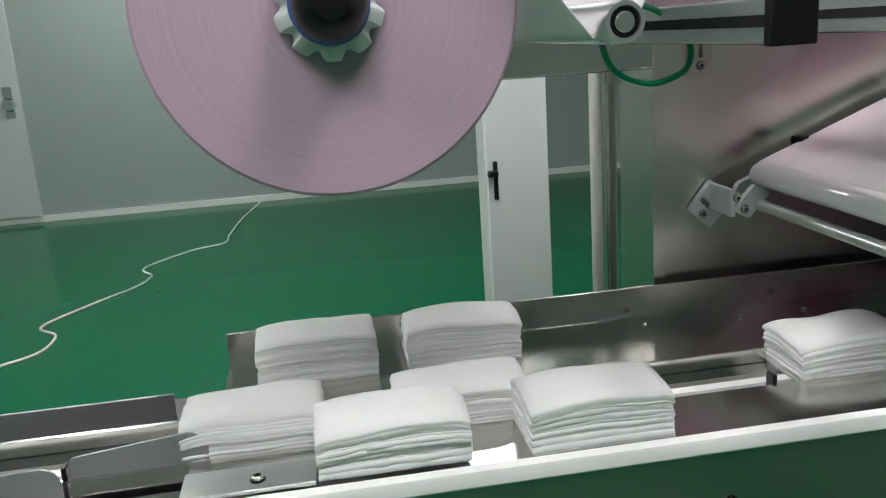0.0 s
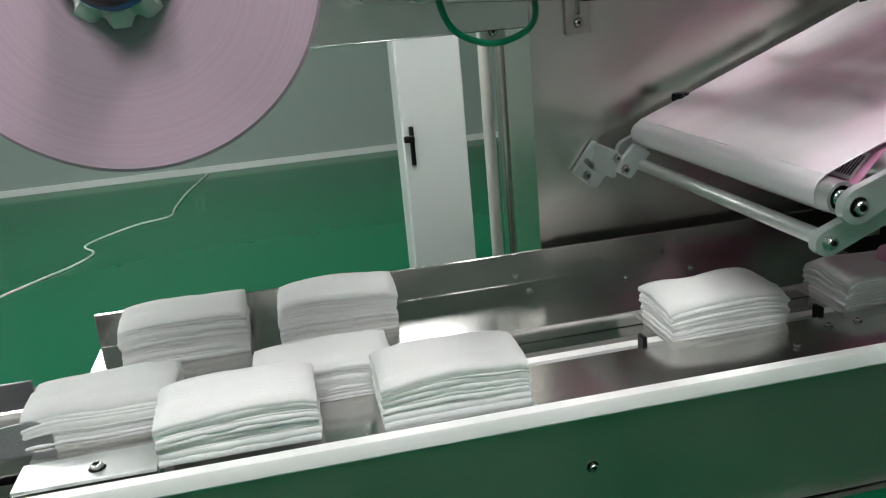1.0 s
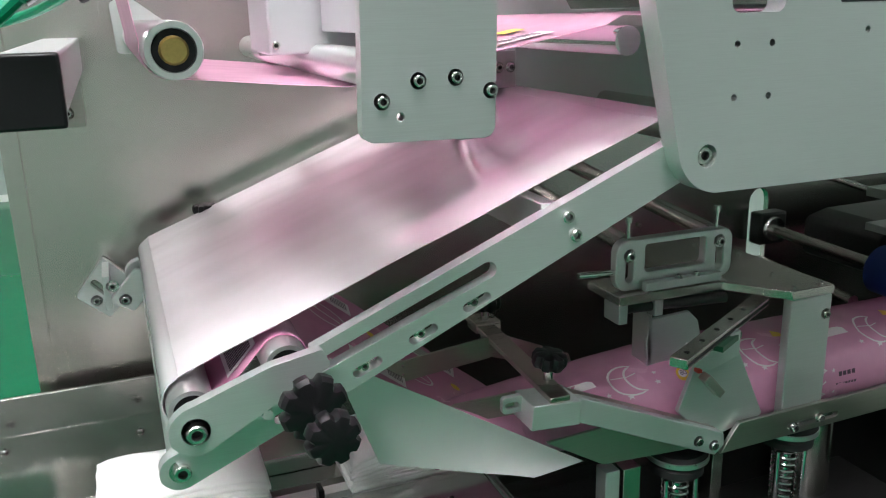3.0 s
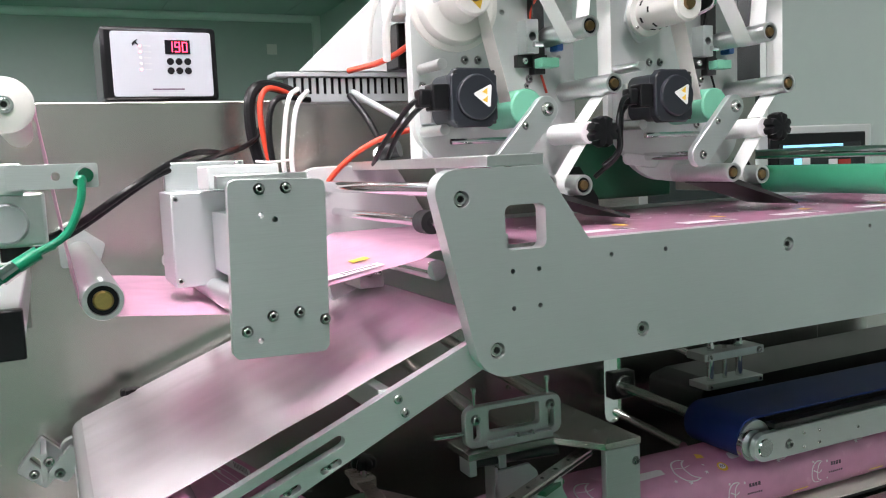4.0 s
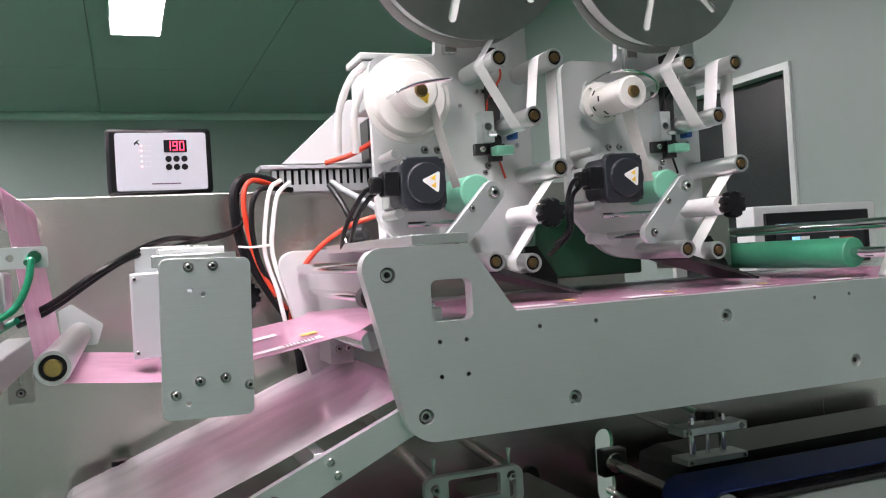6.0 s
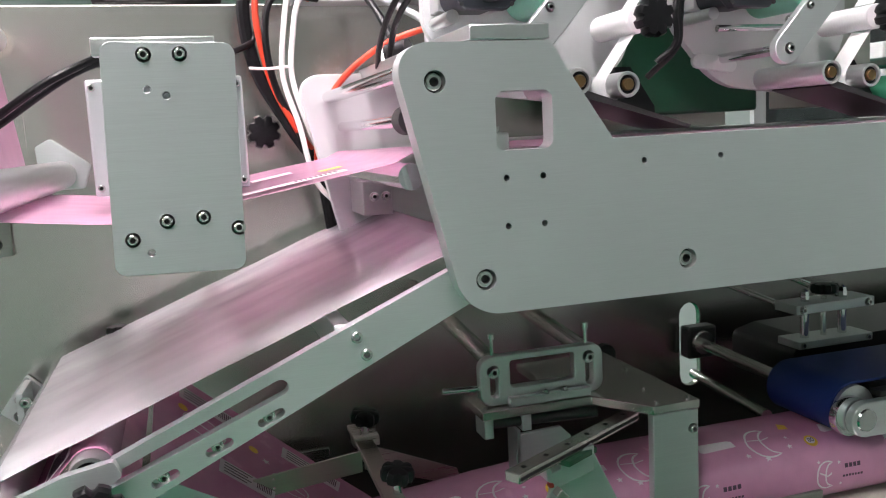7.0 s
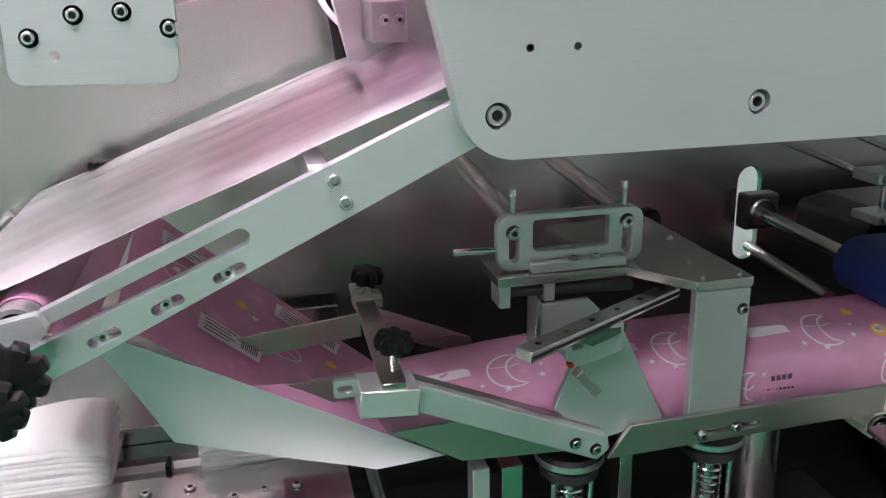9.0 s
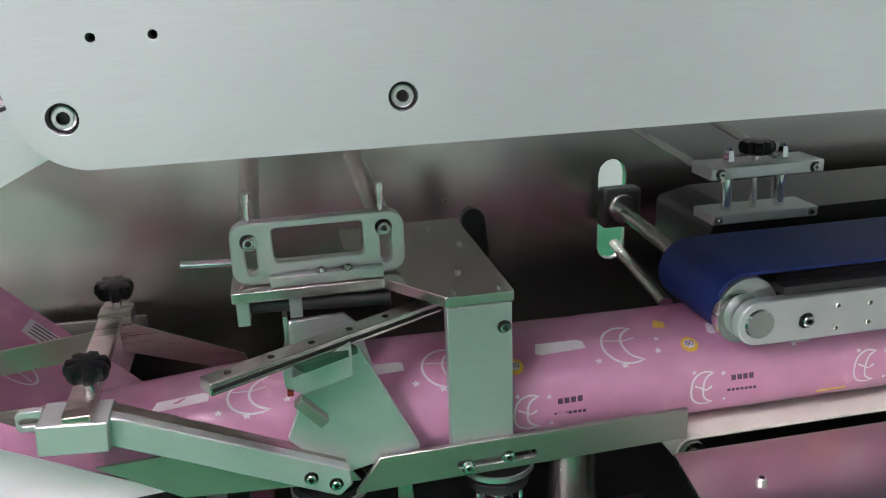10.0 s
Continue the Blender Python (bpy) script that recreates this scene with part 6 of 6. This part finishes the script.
fin = thing("side_rail", (1.45, 0.865, 1.05), "stainless side rail strip along the film tube", "rail")
part("strip", plate([(1.332, 1.050), (1.355, 1.082), (1.636, 1.0865), (1.636, 1.057)], 0.858, 0.8635, [stadium(1.425, 1.0635, 1.49, 1.065, 0.0035)]), STRIP, fin, bevel=0.0008)
part("strip", plate([(1.128, 1.104), (1.192, 1.066), (1.338, 1.058), (1.318, 1.085), (1.205, 1.108)], 0.866, 0.8695), STRIP, fin)
bolt(fin, 1.431, 0.858, 1.060, 0.0042)
bolt(fin, 1.467, 0.858, 1.065, 0.0042)
for x in (1.312, 1.468):
    w = thing("spring_roller", (x, 0.91, 0.9), "black rubber feed roller on a coil spring", "feed roller", "feed rollers")
    part("disc", lathe([(0, 0.0), (0.030, 0.0), (0.034, -0.004), (0.034, -0.010), (0.030, -0.014), (0.026, -0.014), (0.030, -0.018), (0.030, -0.026), (0.012, -0.028)], (x, 0.905, 1.040), (0, 0, 1), 40), RUBBER, w)
    part("rim", lathe([(0.0338, 0.0), (0.0352, -0.001), (0.0352, -0.006), (0.0338, -0.007)], (x, 0.905, 1.036), (0, 0, 1), 40), ALU_SIDE, w)
    part("spring", sweep([(x + 0.014 * math.cos(t * 0.9), 0.905 + 0.014 * math.sin(t * 0.9), 1.01 - t * 0.0012) for t in range(0, 60)], 0.0018, 6, steps=2), CHROME, w)
    part("stem", cyl((x, 0.905, 0.86), (x, 0.905, 1.012), 0.007), CHROME, w)
    for s in (-0.02, 0.02):
        part("guide_pin", cyl((x + s, 0.895, 0.86), (x + s, 0.895, 1.008), 0.003), CHROME, w)

deck = thing("lower_drive_deck", (1.4, 0.95, 0.9), "dark drive deck with sprockets and bolts", "drive deck")
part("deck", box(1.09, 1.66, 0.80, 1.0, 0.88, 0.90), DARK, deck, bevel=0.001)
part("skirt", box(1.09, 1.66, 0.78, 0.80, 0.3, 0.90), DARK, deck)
part("rear_rail", box(1.08, 1.62, 1.03, 1.06, 0.96, 1.045), STEEL, deck)
for x, y, r, z in ((1.125, 0.90, 0.021, 1.0), (1.175, 0.90, 0.018, 0.985)):
    part("sprocket", lathe([(0.008, 0.006), (r, 0.006), (r, 0), (0.008, 0)], (x, y - 0.02, z), (0, -1, 0), 48, lobes=16, depth=0.12), RUBBER, deck)
part("drive_shaft", cyl((1.12, 0.86, 1.0), (1.12, 1.02, 1.0), 0.008), CHROME, deck)
part("upright", box(1.205, 1.222, 0.88, 0.90, 0.90, 1.045), ALU, deck, bevel=0.001)
part("upright", box(1.24, 1.262, 0.90, 0.92, 0.90, 1.03), STEEL, deck, bevel=0.001)
part("upright", box(1.375, 1.39, 0.92, 0.94, 0.90, 1.03), STEEL, deck, bevel=0.001)
part("column", cyl((1.56, 0.96, 0.90), (1.56, 0.96, 1.03), 0.028), STEEL, deck)
for i in range(6):
    bolt(deck, 1.15 + i * 0.085, 0.83, 0.90, 0.005, (0, 0, 1))
for i in range(5):
    part("chain_link", box(1.10 + i * 0.018, 1.114 + i * 0.018, 0.872, 0.88, 1.022 - i * 0.012, 1.032 - i * 0.012), BOLT, deck, bevel=0.002)

table = thing("outfeed_table", (1.9, 0.7, 0.9), "stainless outfeed table plate", "table")
tb = bmesh.new()
lo = [tb.verts.new((x, y, 1.026)) for x, y in ((1.632, 0.874), (2.6, 0.874), (2.6, 0.45), (1.60, 0.45), (1.618, 0.775))]
tb.faces.new(lo)
got = bmesh.ops.extrude_face_region(tb, geom=tb.faces[:])
bmesh.ops.translate(tb, vec=(0, 0, 0.006), verts=[g for g in got["geom"] if isinstance(g, bmesh.types.BMVert)])
part("top", tb, STEEL, table, "dark reflecting stainless plate", bevel=0.001)
part("skirt", box(1.66, 2.6, 0.47, 0.86, 0.5, 1.02), DARK, table)
for x, y in ((1.685, 0.812), (1.632, 0.72), (1.85, 0.80)):
    bolt(table, x, y, 1.032, 0.005, (0, 0, 1))
belt = thing("outfeed_belt", (2.0, 0.95, 1.0), "cream fabric conveyor belt under the film tube", "conveyor belt")
part("belt", web(arc(1.655, 1.024, 0.0155, 250, 90, 10) + straight((1.66, 1.0395), (2.6, 1.0395), 6), 0.884, 1.03, 0.0025, 4), CREAM_BELT, belt)
roller(belt, 1.657, 1.023, 0.881, 1.03, 0.0125, name="end_roller", mat=CHROME, cap=BOLT)

press = thing("blue_press_belt", (2.0, 0.95, 1.13), "blue press belt unit with an aluminium side bar", "press belt")
loop = arc(1.705, 1.166, 0.033, 270, 90, 16) + straight((1.72, 1.199), (2.5, 1.199), 10) + arc(2.5, 1.166, 0.033, 90, -90, 16) + straight((2.48, 1.133), (1.705, 1.133), 10)
part("belt", web(loop, 0.890, 1.005, 0.003, 4), BLUE_BELT, press, "navy blue fabric belt")
part("pulley", cyl((1.705, 0.886, 1.166), (1.705, 1.008, 1.166), 0.029, 32), ALU_SIDE, press)
part("inner_frame", box(1.74, 2.46, 0.90, 1.0, 1.14, 1.19), DARK, press)
part("side_bar", plate(stadium(1.705, 1.158, 2.42, 1.158, 0.0215, 10), 0.866, 0.878), ALU, press, "satin aluminium side bar with rounded end", bevel=0.0015)
part("hub_ring", lathe([(0.010, 0.002), (0.013, 0.002), (0.0145, 0), (0.010, -0.002)], (1.705, 0.866, 1.158), (0, -1, 0), 32), CHROME, press)
part("hub_core", lathe([(0, 0.001), (0.0095, 0.001), (0.0098, -0.001)], (1.705, 0.866, 1.158), (0, -1, 0), 28), BRASS, press)
part("tension_ring", lathe([(0.020, 0), (0.024, 0), (0.025, -0.003), (0.025, -0.01), (0.02, -0.01)], (1.695, 0.879, 1.160), (0, -1, 0), 36), CHROME, press)
bolt(press, 1.752, 0.866, 1.156, 0.0055)
for x, z in ((1.782, 1.168), (1.782, 1.146), (1.815, 1.167), (1.815, 1.148), (1.90, 1.157)):
    bolt(press, x, 0.866, z, 0.0026, washer=False)
part("tension_slot", box(1.73, 2.40, 0.872, 0.889, 1.181, 1.188), DARK, press)
part("top_yoke", box(1.740, 1.872, 1.030, 1.075, 1.249, 1.2625), ALU, press, bevel=0.0012)
part("lower_yoke", box(1.745, 1.870, 1.030, 1.075, 1.1995, 1.2105), ALU, press, bevel=0.0012)
for x in (1.770, 1.834):
    part("pillar", cyl((x, 1.05, 1.2105), (x, 1.05, 1.249), 0.0062), CHROME, press)
    part("dome_nut", lathe([(0.0062, 0), (0.0062, 0.008), (0.005, 0.014), (0, 0.018)], (x, 1.05, 1.2625), (0, 0, 1), 6), CHROME, press)
part("screw", cyl((1.802, 1.05, 1.2105), (1.802, 1.05, 1.28), 0.004), BOLT, press)
star_knob(press, (1.802, 1.05, 1.272), (0, 0, 1), 0.0195, 0.014)
bolt(press, 1.751, 1.030, 1.2555, 0.0042)
bolt(press, 1.861, 1.030, 1.2555, 0.0042)
bolt(press, 1.752, 1.030, 1.205, 0.003)
bolt(press, 1.862, 1.030, 1.205, 0.003)
part("guide_shaft", cyl((1.746, 1.07, 1.256), (1.74, 1.27, 1.275), 0.005), CHROME, press)
part("guide_shaft", cyl((1.83, 1.05, 1.262), (1.83, 1.27, 1.29), 0.005), CHROME, press)
part("drive_shaft", cyl((1.73, 1.27, 1.165), (1.71, 1.0, 1.166), 0.0085), STEEL, press)
part("lower_shaft", cyl((1.735, 1.27, 1.105), (1.70, 1.04, 1.11), 0.008), STEEL, press)
part("bearing_block", box(1.704, 1.756, 1.235, 1.262, 1.14, 1.192), DARK, press, bevel=0.004)
part("bearing", lathe([(0.009, 0.006), (0.018, 0.006), (0.021, 0.0), (0.021, -0.01)], (1.73, 1.236, 1.166), (0, -1, 0), 32), BOLT, press)
# Grey steel cover, coloured near-black for the deep shade under the bed.
part("cover", plate(rounded([(1.76, 1.19), (1.80, 1.20), (2.5, 1.205), (2.5, 1.12), (1.76, 1.13)], 0.01), 1.06, 1.20), DARK, press)
dk = thing("black_lever", (1.50, 1.15, 1.1), "black plastic lever beside the bridge", "lever")
part("lever", plate(stadium(1.512, 1.135, 1.505, 1.20, 0.014), 1.13, 1.15), BLACK, dk, bevel=0.004)
